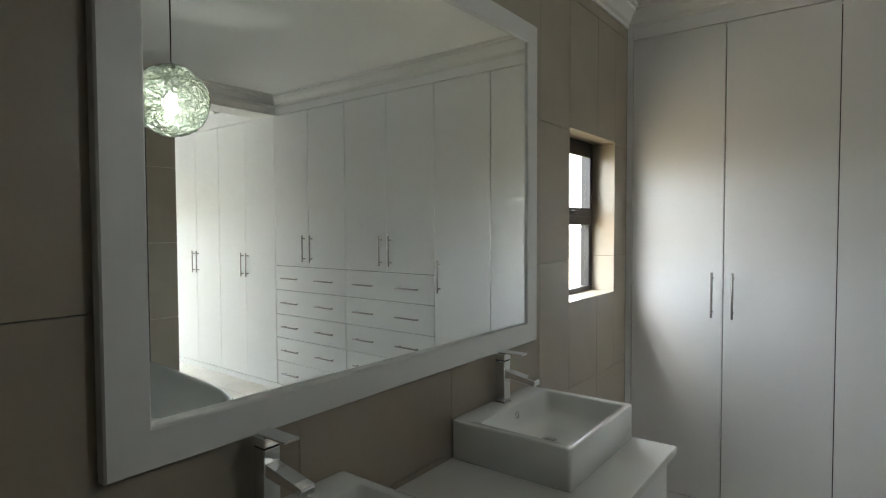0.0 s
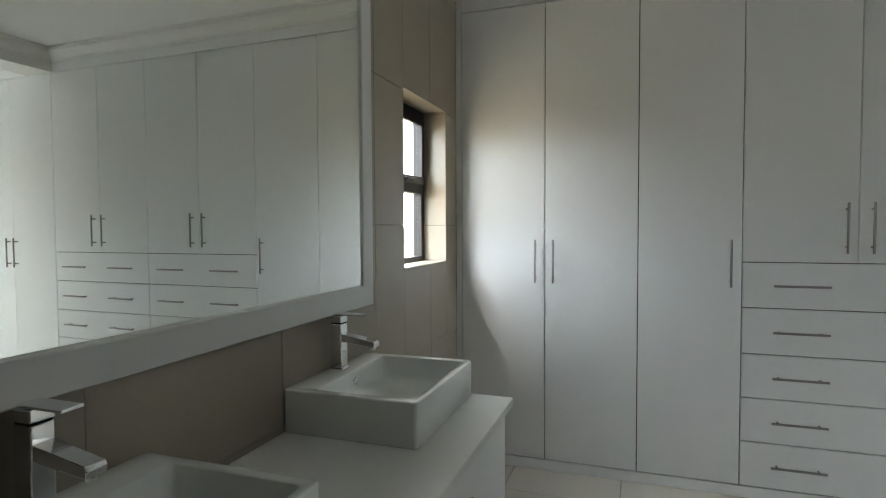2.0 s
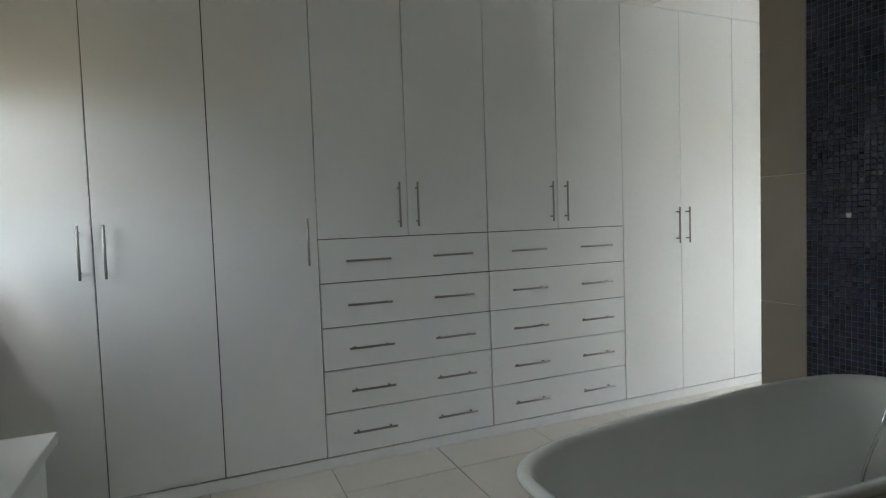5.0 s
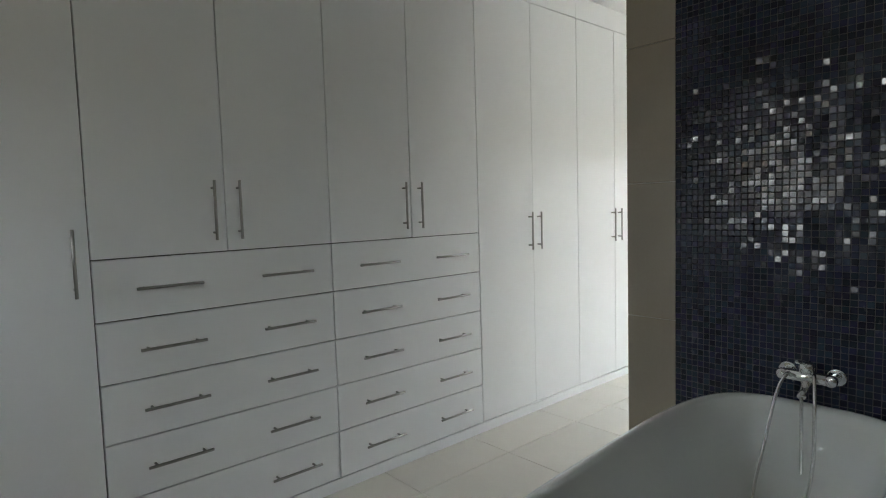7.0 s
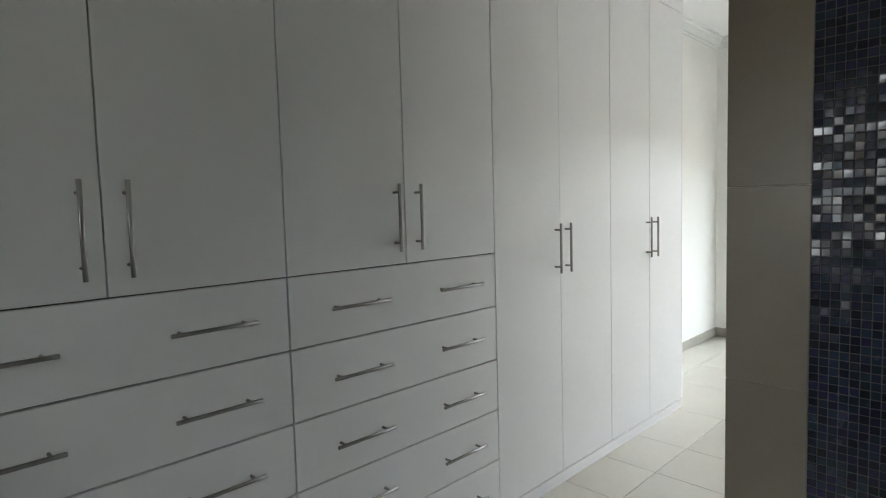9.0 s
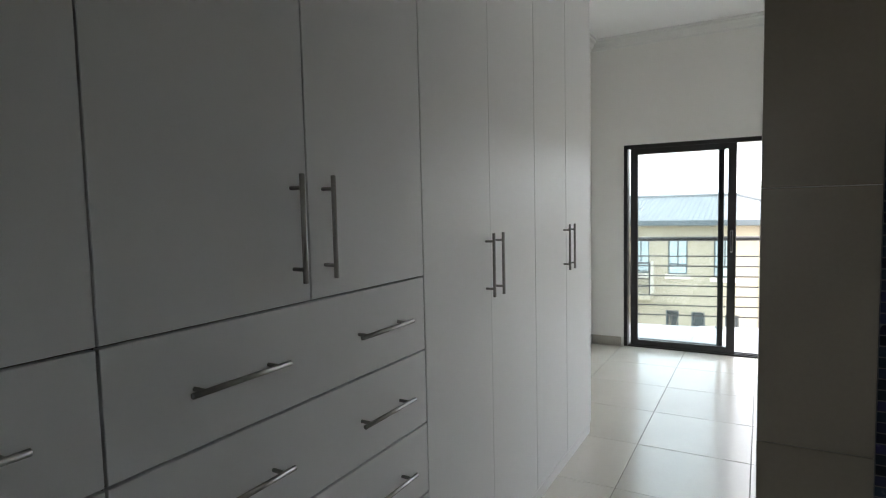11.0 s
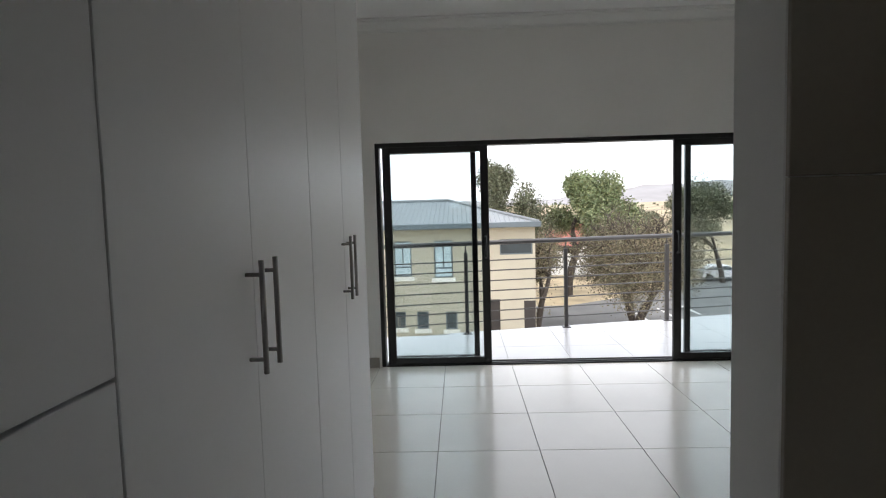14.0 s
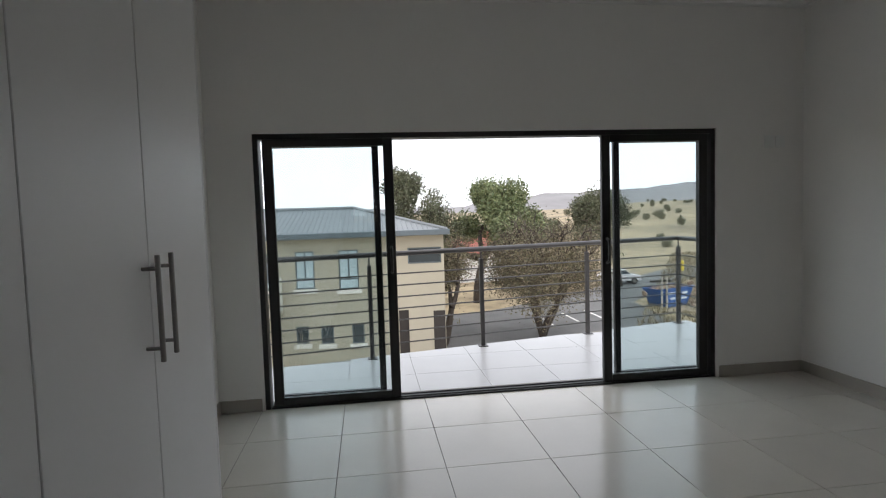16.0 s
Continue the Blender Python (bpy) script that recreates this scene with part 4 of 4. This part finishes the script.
def grow(rng, bm, tips, p, d, length, r, depth, spread, lift):
    """One limb and its forks, as bent tapering tubes; tips collects where leaves sit."""
    pts, q = [p.copy()], p.copy()
    for k in range(3):
        d = (d + Vector((rng.uniform(-1, 1), rng.uniform(-1, 1), rng.uniform(-0.5, 1) * lift)) * 0.28).normalized()
        q = q + d * (length / 3)
        pts.append(q.copy())
    tube(bm, pts, [r, r * 0.88, r * 0.76, r * 0.62], 7 if depth > 1 else 5, caps=False)
    if depth <= 2:
        tips.extend((pts[1], pts[2]))
    tips.append(q)
    if depth == 0:
        return
    for k in range(rng.choice((2, 3, 3))):
        nd = (d + Vector((rng.gauss(0, 1), rng.gauss(0, 1), rng.gauss(0.1, 0.6))) * spread).normalized()
        grow(rng, bm, tips, q, nd, length * rng.uniform(0.62, 0.85), r * rng.uniform(0.5, 0.66), depth - 1, spread, lift)


def tree(name, label, x, y, height, width, mat, seed, leaves=9000, size=0.16, trunk=0.25, lean=(0, 0), depth=4, base=None, bare=0.3, clump=0.5, low=0.3, stems=1, droop=1.0):
    rng = random.Random(seed)
    z0 = (land(x, y) if base is None else base) - 0.1
    t = thing(name, label, "tree", (x, y, z0))
    bm, tips = bmesh.new(), []
    for k in range(stems):
        a = 6.28 * k / stems + rng.random()
        o = 0.55 if stems > 1 else 0.0
        grow(rng, bm, tips, Vector((0, 0, 0)), Vector((lean[0] + o * math.cos(a), lean[1] + o * math.sin(a), 1)).normalized(), height * bare, trunk, depth, 0.75, 0.6)
    top = max(v.z for v in tips)
    wide = max(max(abs(v.x - lean[0] * height * 0.4), abs(v.y - lean[1] * height * 0.4)) for v in tips)
    fz, fw = (height * 0.95) / top, (width / 2 * 0.92) / wide
    for v in bm.verts:
        k = min(1.0, v.co.z / (height * bare))
        v.co = Vector((v.co.x * (1 + (fw - 1) * k), v.co.y * (1 + (fw - 1) * k), v.co.z * fz))
    part("trunk", bm, M_BARK, t, smooth=True)
    verts, faces = [], []
    tips = [Vector((v.x * fw, v.y * fw, v.z * fz)) for v in tips if v.z * fz > height * low]
    for i in range(leaves):
        c = rng.choice(tips)
        c = Vector((c.x, c.y, c.z * rng.uniform(droop, 1.0)))
        o = Vector((rng.gauss(0, 1), rng.gauss(0, 1), rng.gauss(0, 0.75)))
        p = c + o * (clump * min(1.0, 1.35 / max(0.01, o.length)))
        a = Vector((rng.gauss(0, 1), rng.gauss(0, 1), rng.gauss(0, 1))).normalized()
        b = a.orthogonal().normalized()
        b = (b * math.cos(i) + a.cross(b) * math.sin(i)) * 0.45
        s = size * rng.uniform(0.6, 1.3)
        n = len(verts)
        verts += [tuple(p - a * s), tuple(p + b * s), tuple(p + a * s), tuple(p - b * s)]
        faces.append((n, n + 1, n + 2, n + 3))
    me = bpy.data.meshes.new("crown")
    me.from_pydata(verts, [], faces)
    me.materials.append(mat)
    cr = new("crown", me)
    cr.parent = t
    return t


tree("tree", "broad green leafy tree beyond the cream house", 41.0, -7.7, 8.5, 8.4, M_LEAF_G, 3, 52000, 0.10, 0.28, depth=5, clump=0.62, bare=0.22, low=0.2)
tree("tree", "dark green open-crowned tree behind the roof", 43.0, -3.5, 9.7, 7.4, M_LEAF_D, 8, 22000, 0.09, 0.25, depth=5, clump=0.45)
tree("tree", "spreading olive-brown tree beside the parking bays", 29.8, -8.7, 6.6, 10.2, M_LEAF_B, 14, 52000, 0.05, 0.13, depth=5, bare=0.18, clump=0.5, low=0.2, stems=4, droop=0.55)
tree("tree", "leaning dark-trunked tree at the house corner", 29.3, -3.75, 5.6, 7.6, M_LEAF_B, 21, 22000, 0.045, 0.22, (0.0, -0.55), 5, bare=0.34, clump=0.42, droop=0.72)
tree("tree", "dark green roadside tree", 45.0, -19.8, 8.1, 7.8, M_LEAF_D, 33, 34000, 0.09, 0.22, depth=5, clump=0.6, bare=0.24, low=0.22)
tree("tree", "grey-green tree in the dry field", 64.0, -19.8, 5.6, 6.0, M_LEAF_D, 37, 11000, 0.13, 0.2, depth=4, clump=0.6, low=0.15)
tree("tree", "brown half-bare tree at the field edge", 52.0, -13.4, 6.0, 6.5, M_LEAF_B, 39, 13000, 0.10, 0.2, depth=5, clump=0.55, low=0.15)
rng = random.Random(44)
small_tree = None
for i in range(100):
    phi = radians(rng.uniform(12, 38))
    d = 75 + 300 * rng.random() ** 0.7
    x, y = 8 + d * math.cos(phi), -d * math.sin(phi)
    if small_tree is None:
        small_tree = tree("bush", "small rounded thorn tree on the dry hillside", x, y, 2.6, 2.6, M_LEAF_H, 51, 1500, 0.13, 0.07, depth=3, clump=0.5, low=0.12, droop=0.3)
        tagged(small_tree, group="bushes scattered on the hillside")
    else:
        s = rng.uniform(0.35, 1.05)
        b = copy_thing(small_tree, pose(x, y, land(x, y) - 0.1, 0, 0, rng.uniform(0, 360)))
        b.scale = (s, s, s * rng.uniform(0.8, 1.1))

# bare garden shrub by the house
shrub = thing("bare_shrub", "pale leafless shrub in front of the cream house", "shrub", (23.8, 2.15, GZ))
rng = random.Random(7)
bm = bmesh.new()
for i in range(26):
    a, o = rng.uniform(0, 6.28), rng.uniform(0.25, 1.0)
    d = Vector((math.cos(a) * o, math.sin(a) * o, 1.6)).normalized()
    p = Vector((0, 0, 0))
    pts = [p.copy()]
    for k in range(4):
        d = (d + Vector((rng.gauss(0, 0.14), rng.gauss(0, 0.14), 0))).normalized()
        p = p + d * rng.uniform(0.4, 0.6)
        pts.append(p.copy())
    tube(bm, pts, [0.03, 0.022, 0.016, 0.011, 0.006], 4, caps=False)
part("stems", bm, M_TWIG, shrub)

# ---- car, skip and small things by the road ----
M_CARPAINT = material("white_car_paint", (0.78, 0.74, 0.74), 0.25, vary=0.02, scale=2, coat=0.6)
M_CARGLASS = material("car_glass", (0.03, 0.04, 0.045), 0.06, vary=0.1, scale=2)
M_TYRE = material("tyre_rubber", (0.02, 0.02, 0.02), 0.85)
M_BLUE = material("blue_skip_paint", (0.045, 0.12, 0.33), 0.5, vary=0.12, scale=2, fine=0.06)
M_WHITE = material("white_lettering", (0.75, 0.75, 0.75), 0.6)
M_RUBBLE = material("rubble", (0.34, 0.24, 0.18), 0.95, vary=0.4, scale=3, spread=0.3)
M_RED = material("red_roof_tiles", (0.30, 0.10, 0.07), 0.8, vary=0.2, scale=1.0, fine=0.1)
M_YELLOW = material("yellow_paint", (0.70, 0.52, 0.05), 0.6)

car = thing("car", "white hatchback parked by the road", "car", (46.4, -20.3, GZ + 0.03))
car.rotation_euler = (0, 0, radians(84))
car.scale = (0.86, 0.86, 0.86)
side = [(-1.85, 0.35), (-1.88, 0.62), (-1.78, 0.82), (-0.95, 0.93), (-0.45, 1.36), (0.85, 1.40), (1.55, 0.98), (1.85, 0.90), (1.90, 0.60), (1.86, 0.32)]
bm = bmesh.new()
l = [[bm.verts.new((x, s * (0.78 if z < 1.0 else 0.64), z)) for x, z in side] for s in (-1, 1)]
bm.faces.new(l[0])
bm.faces.new(l[1][::-1])
for k in range(len(side)):
    bm.faces.new((l[0][k], l[1][k], l[1][(k + 1) % len(side)], l[0][(k + 1) % len(side)]))
bmesh.ops.recalc_face_normals(bm, faces=bm.faces)
bmesh.ops.bevel(bm, geom=bm.edges[:], offset=0.05, segments=2, affect="EDGES", profile=0.5)
body = part("body", bm, M_CARPAINT, car)
for s in (-1, 1):
    for a, b in (((-0.82, 0.97), (0.05, 0.97)), ((0.12, 0.97), (1.2, 1.0))):
        bm = bmesh.new()
        pts = [(a[0], a[1]), (b[0], b[1]), (b[0] - (0.0 if b[0] < 1 else 0.35), 1.30), (max(a[0], -0.45) if a[0] < 0 else a[0], 1.30)]
        vs = [[bm.verts.new((x, s * ((0.80 - (z - 0.97) * 0.40) + o), z)) for x, z in pts] for o in (0.0, -0.02)]
        bm.faces.new(vs[0])
        bm.faces.new(vs[1][::-1])
        for k in range(4):
            bm.faces.new((vs[0][k], vs[1][k], vs[1][(k + 1) % 4], vs[0][(k + 1) % 4]))
        bmesh.ops.recalc_face_normals(bm, faces=bm.faces)
        part("side_window", bm, M_CARGLASS, body)
    for x in (-1.18, 1.18):
        wheel = part("wheel", tube(bmesh.new(), [(x, s * 0.64, 0.30), (x, s * 0.80, 0.30)], 0.30, 18), M_TYRE, car)
        part("rim", tube(bmesh.new(), [(x, s * 0.79, 0.30), (x, s * 0.81, 0.30)], 0.18, 14), M_STEEL, wheel)

skip = thing("skip", "blue steel rubbish skip with white lettering, full of rubble", "skip", (36.1, -18.7, GZ + 0.04))
skip.rotation_euler = (0, 0, radians(-67))
skip.scale = (0.84, 0.84, 0.84)
bm = bmesh.new()
so = [(-1.75, 1.35), (-0.95, 0.0), (0.95, 0.0), (1.75, 1.35)]
o = [[bm.verts.new((x, s * 0.85, z)) for x, z in so] for s in (-1, 1)]
inn = [[bm.verts.new((x * 0.95, s * 0.81, z + 0.06 if z < 1 else z)) for x, z in so] for s in (-1, 1)]
bm.faces.new(o[0])
bm.faces.new(o[1][::-1])
bm.faces.new(inn[0][::-1])
bm.faces.new(inn[1])
for k in range(3):
    bm.faces.new((o[0][k], o[1][k], o[1][k + 1], o[0][k + 1]))
    bm.faces.new((inn[0][k], inn[0][k + 1], inn[1][k + 1], inn[1][k]))
for s in (0, 1):
    bm.faces.new((o[s][0], o[s][3], inn[s][3], inn[s][0]))
for k in (0, 3):
    bm.faces.new((o[0][k], inn[0][k], inn[1][k], o[1][k]))
bmesh.ops.recalc_face_normals(bm, faces=bm.faces)
part("body", bm, M_BLUE, skip)
for s in (-1, 1):
    part("rim_rail", tube(bmesh.new(), [(-1.78, s * 0.85, 1.35), (1.78, s * 0.85, 1.35)], 0.04, 6), M_BLUE, skip)
fc = bpy.data.curves.new("number", "FONT")
fc.body = "2"
fc.size = 0.85
fc.extrude = 0.008
dg = bpy.data.objects.new("number", fc)
me = bpy.data.meshes.new_from_object(dg)
bpy.data.objects.remove(dg)
me.materials.append(M_WHITE)
num = new("number", me)
num.parent = skip
num.location = (-0.15, -0.862, 0.48)
num.rotation_euler = (radians(90), 0, 0)
for a, b, z in ((-1.05, -0.30, 0.92), (0.42, 1.05, 0.86), (-0.85, -0.30, 0.55), (0.35, 0.95, 0.50)):
    part("lettering_bar", nbox(a, b, -0.864, -0.853, z, z + 0.16), M_WHITE, skip)
verts, faces = [], []
rng = random.Random(9)
bm = bmesh.new()
for i in range(120):
    m = Matrix.Translation((rng.uniform(-1.4, 1.4), rng.uniform(-0.7, 0.7), 1.18 + rng.uniform(0, 0.22))) @ Euler((rng.random() * 6, rng.random() * 6, rng.random() * 6)).to_matrix().to_4x4()
    bmesh.ops.create_icosphere(bm, subdivisions=1, radius=rng.uniform(0.08, 0.2), matrix=m @ Matrix.Diagonal((1, 0.7, 0.5, 1)))
tagged(link("rubble", bm, M_RUBBLE), "broken brick and rubble heaped in the skip", "rubble", kind="stuff").matrix_world = Matrix.Translation((36.1, -18.7, GZ + 0.04)) @ Euler((0, 0, radians(-67))).to_matrix().to_4x4() @ Matrix.Scale(0.84, 4)
heap = bmesh.new()
for i in range(260):
    m = Matrix.Translation((36.1 + rng.gauss(0, 1.2), -22.2 + rng.gauss(0, 1.5), GZ + 0.1 + abs(rng.gauss(0, 0.35)))) @ Euler((rng.random() * 6, rng.random() * 6, rng.random() * 6)).to_matrix().to_4x4()
    bmesh.ops.create_icosphere(heap, subdivisions=1, radius=rng.uniform(0.1, 0.28), matrix=m @ Matrix.Diagonal((1, 0.7, 0.5, 1)))
tagged(link("brick_heap", heap, M_RUBBLE), "heap of reddish brick rubble beside the skip", "rubble", kind="stuff")

sign = thing("signboard", "low two-post notice board beside the skip", "sign", (34.9, -17.8, GZ + 0.03))
for s in (-0.16, 0.16):
    part("post", nbox(-0.04, 0.04, s - 0.04, s + 0.04, 0, 1.9), M_CONC, sign)
part("board", nbox(-0.03, 0.03, -0.42, 0.9, 1.62, 1.74), M_WOOD, sign)
tagged(link("marker_drum", tube(bmesh.new(), [(52.8, -29.5, GZ), (52.8, -29.5, GZ + 0.9), (52.8, -29.5, GZ + 1.0)], [0.18, 0.18, 0.12], 12), M_YELLOW), "yellow marker drum on the dry verge", "drum")
far_house = thing("far_house", "low house with a red tiled roof behind the trees", "house", (55, -11.0, GZ))
part("wall", nbox(-3, 3, -4.2, 4.2, 0, 2.6), M_PLASTER, far_house)
bm = bmesh.new()
vs = [bm.verts.new(p) for p in ((-3.4, -4.6, 2.5), (3.4, -4.6, 2.5), (3.4, 4.6, 2.5), (-3.4, 4.6, 2.5), (0, -2.0, 4.3), (0, 2.0, 4.3))]
for f in ((0, 3, 5, 4), (0, 4, 1), (1, 4, 5, 2), (2, 5, 3), (3, 0, 1, 2)):
    bm.faces.new([vs[i] for i in f])
bmesh.ops.recalc_face_normals(bm, faces=bm.faces)
part("roof", bm, M_RED, far_house, "red tiled roof")

# tufts of dry grass along the verge
M_TUFT = material("dry_tufts", (0.30, 0.25, 0.165), 0.95, vary=0.3, scale=1.0, spread=0.4)
rng = random.Random(61)
verts, faces = [], []
for i in range(5200):
    x = rng.uniform(30.5, 70)
    y = -13.8 - (x - 30.5) * 0.62 - abs(rng.gauss(0, 7))
    z, s, a = land(x, y), rng.uniform(0.12, 0.38), rng.uniform(0, 6.28)
    for k in range(3):
        c, d = math.cos(a + k * 2.1) * s * 0.35, math.sin(a + k * 2.1) * s * 0.35
        n = len(verts)
        verts += [(x - d * 0.3, y + c * 0.3, z), (x + d * 0.3, y - c * 0.3, z), (x + c * 1.6, y + d * 1.6, z + s)]
        faces.append((n, n + 1, n + 2))
me = bpy.data.meshes.new("dry_grass")
me.from_pydata(verts, [], faces)
me.materials.append(M_TUFT)
tagged(new("dry_grass", me), "tufts of dry yellow grass along the verge", "grass", kind="stuff")

# two small pale squares on the wall beside the sliding doors
plate = thing("wall_switch_plate", "two small pale square plates on the balcony wall", "switch", (EX, -3.90, 1.95))
for s in (-0.05, 0.05):
    part("plate", nbox(-0.009, 0.0, s - 0.043, s + 0.043, -0.05, 0.05, 0.002), M_CORNICE, plate)

# ---- pieces: floor tiles, wall tiles, mosaic ----
def tile_mesh(name, a, b, h, mat, axis="z", e=0.0012):
    """A flat tile with eased edges, its back at the origin: a by b, h thick, facing along axis."""
    bm = bmesh.new()
    rings = []
    for inset, z in ((0, 0), (0, h - e), (e, h)):
        ring = []
        for u, v in ((-1, -1), (1, -1), (1, 1), (-1, 1)):
            p = (u * (a / 2 - inset), v * (b / 2 - inset), z)
            ring.append(bm.verts.new(p if axis == "z" else ((p[2], p[0], p[1]) if axis == "x" else (-p[2], p[0], p[1]))))
        rings.append(ring)
    for r, s in zip(rings, rings[1:]):
        for k in range(4):
            bm.faces.new((r[k], r[(k + 1) % 4], s[(k + 1) % 4], s[k]))
    bm.faces.new(rings[-1])
    bmesh.ops.recalc_face_normals(bm, faces=bm.faces)
    me = bpy.data.meshes.new(name)
    bm.to_mesh(me)
    bm.free()
    me.materials.append(mat)
    return me


TILES = {}


def piece(name, parent, at, a, b, h, mat, axis):
    key = (round(a, 4), round(b, 4), h, mat.name, axis)
    if key not in TILES:
        TILES[key] = tile_mesh(name, a, b, h, mat, axis)
    ob = new(name, TILES[key])
    ob.parent = parent
    ob.location = at
    return ob


XL = [-0.20, 0.416, 1.033, 1.650, 2.272, 2.925, 3.578, 4.230, 4.633, 5.038, 5.652, 6.266, 6.880, 7.494, EX + 0.012]
YL = [BY - 0.01, -4.601, -3.987, -3.373, -2.759, -2.145, -1.531, -0.917, -0.303, 0.311, NY + 0.01]
J = 0.004
for x0, x1 in zip(XL, XL[1:]):
    for y0, y1 in zip(YL, YL[1:]):
        if x1 < 5.7 and y0 > 0.2:
            continue
        if x0 > PX1 and y1 < SY:
            continue
        piece("tile", floor, ((x0 + x1) / 2, (y0 + y1) / 2, -0.006), x1 - x0 - J, y1 - y0 - J, 0.006, M_FLOOR, "z")

ZL = [0.0, 0.168, 0.814, 1.460, 2.106, 2.752, CB]
ZP = [0.0, 0.200, 0.852, 1.506, 2.156, 2.806, CB]
YW = [BY, -4.51, -3.83, -3.155, -2.478, -1.802, -1.125, -0.45, NY]
for y0, y1 in zip(YW, YW[1:]):
    for z0, z1 in zip(ZL, ZL[1:]):
        for a0, a1, b0, b1 in cut((y0 + 0.0012, min(y1, 0.003) - 0.0012, z0 + 0.0012, z1 - 0.0012), (WY0, WY1, WZ0, WZ1)):
            piece("tile", wall_mirror, (WX - 0.009, (a0 + a1) / 2, (b0 + b1) / 2), a1 - a0, b1 - b0, 0.009, M_WTILE, "x")
# window reveal
for z0, z1 in ((WZ0, 1.459), (1.461, 2.105), (2.107, WZ1)):
    part("reveal_tile", nbox(-0.084, WX - 0.001, WY1 - 0.001, WY1 + 0.004, z0, z1 - 0.001), M_WTILE, wall_mirror)
    part("reveal_tile", nbox(-0.084, WX - 0.001, WY0 - 0.004, WY0 + 0.001, z0, z1 - 0.001), M_WTILE, wall_mirror)
part("reveal_tile", nbox(-0.084, WX - 0.001, WY0 + 0.001, WY1 - 0.001, WZ1 - 0.001, WZ1 + 0.004), M_WTILE, wall_mirror)
part("window_sill", nbox(-0.084, WX + 0.002, WY0 + 0.001, WY1 - 0.001, WZ0 - 0.004, WZ0 + 0.006, 0.002), M_WTILE, wall_mirror)

MY_A, MY_B = -1.193, -2.293
for z0, z1 in zip(ZP, ZP[1:]):
    for y0, y1 in ((MY_A, PEND), (-2.90, MY_B), (-3.50, -2.90), (-4.14, -3.50), (BY, -4.14)):
        piece("tile", partition, (PX0 + 0.009, (y0 + y1) / 2, (z0 + z1) / 2), y1 - y0 - 0.0024, z1 - z0 - 0.0024, 0.009, M_WTILE, "-x")
part("mosaic_bed", nbox(PX0 + 0.0010, PX0 + 0.010, MY_B, MY_A, 0.0, CB), M_MGROUT, partition, "grey mosaic grout")
PITCH = 0.0262
cols, rowsn = int((MY_A - MY_B) / PITCH), int(CB / PITCH)
rng = random.Random(11)


def mosaic_quad(y, z, s):
    """Corner points of one glass chip, slightly tipped as it was set."""
    ty, tz = rng.gauss(0, 0.038), rng.gauss(0, 0.038)
    return [(PX0 - 0.0005 + ty * u * s + tz * v * s, y + u * s, z + v * s) for u, v in ((-1, -1), (1, -1), (1, 1), (-1, 1))]


verts, faces = [], []
for c in range(cols):
    for r in range(rowsn):
        y, z = MY_A - (c + 0.5) * PITCH, (r + 0.5) * PITCH
        s = PITCH / 2 - 0.0013
        if 3 <= c < 20 and 52 <= r < 69:
            ob = piece("mosaic_chip", partition, (PX0 + 0.0045, y, z), 2 * s, 2 * s, 0.005, M_MOSAIC, "-x")
            ob.rotation_euler = (0, rng.gauss(0, 0.038), rng.gauss(0, 0.038))
            continue
        q = mosaic_quad(y, z, s)
        n = len(verts)
        e = 1 - 0.0012 / s
        verts += [(p[0], y + (p[1] - y) * e, z + (p[2] - z) * e) for p in q] + [(p[0] + 0.0012, p[1], p[2]) for p in q] + [(PX0 + 0.0042, p[1], p[2]) for p in q]
        faces.append((n + 3, n + 2, n + 1, n))
        for o in (0, 4):
            faces += [(n + o + k, n + o + (k + 1) % 4, n + o + 4 + (k + 1) % 4, n + o + 4 + k) for k in range(4)]
me = bpy.data.meshes.new("mosaic")
me.from_pydata(verts, [], faces)
me.materials.append(M_MOSAIC)
ob = new("mosaic", me)
ob.parent = partition
tagged(ob, "dark blue glass mosaic chips", kind="stuff")
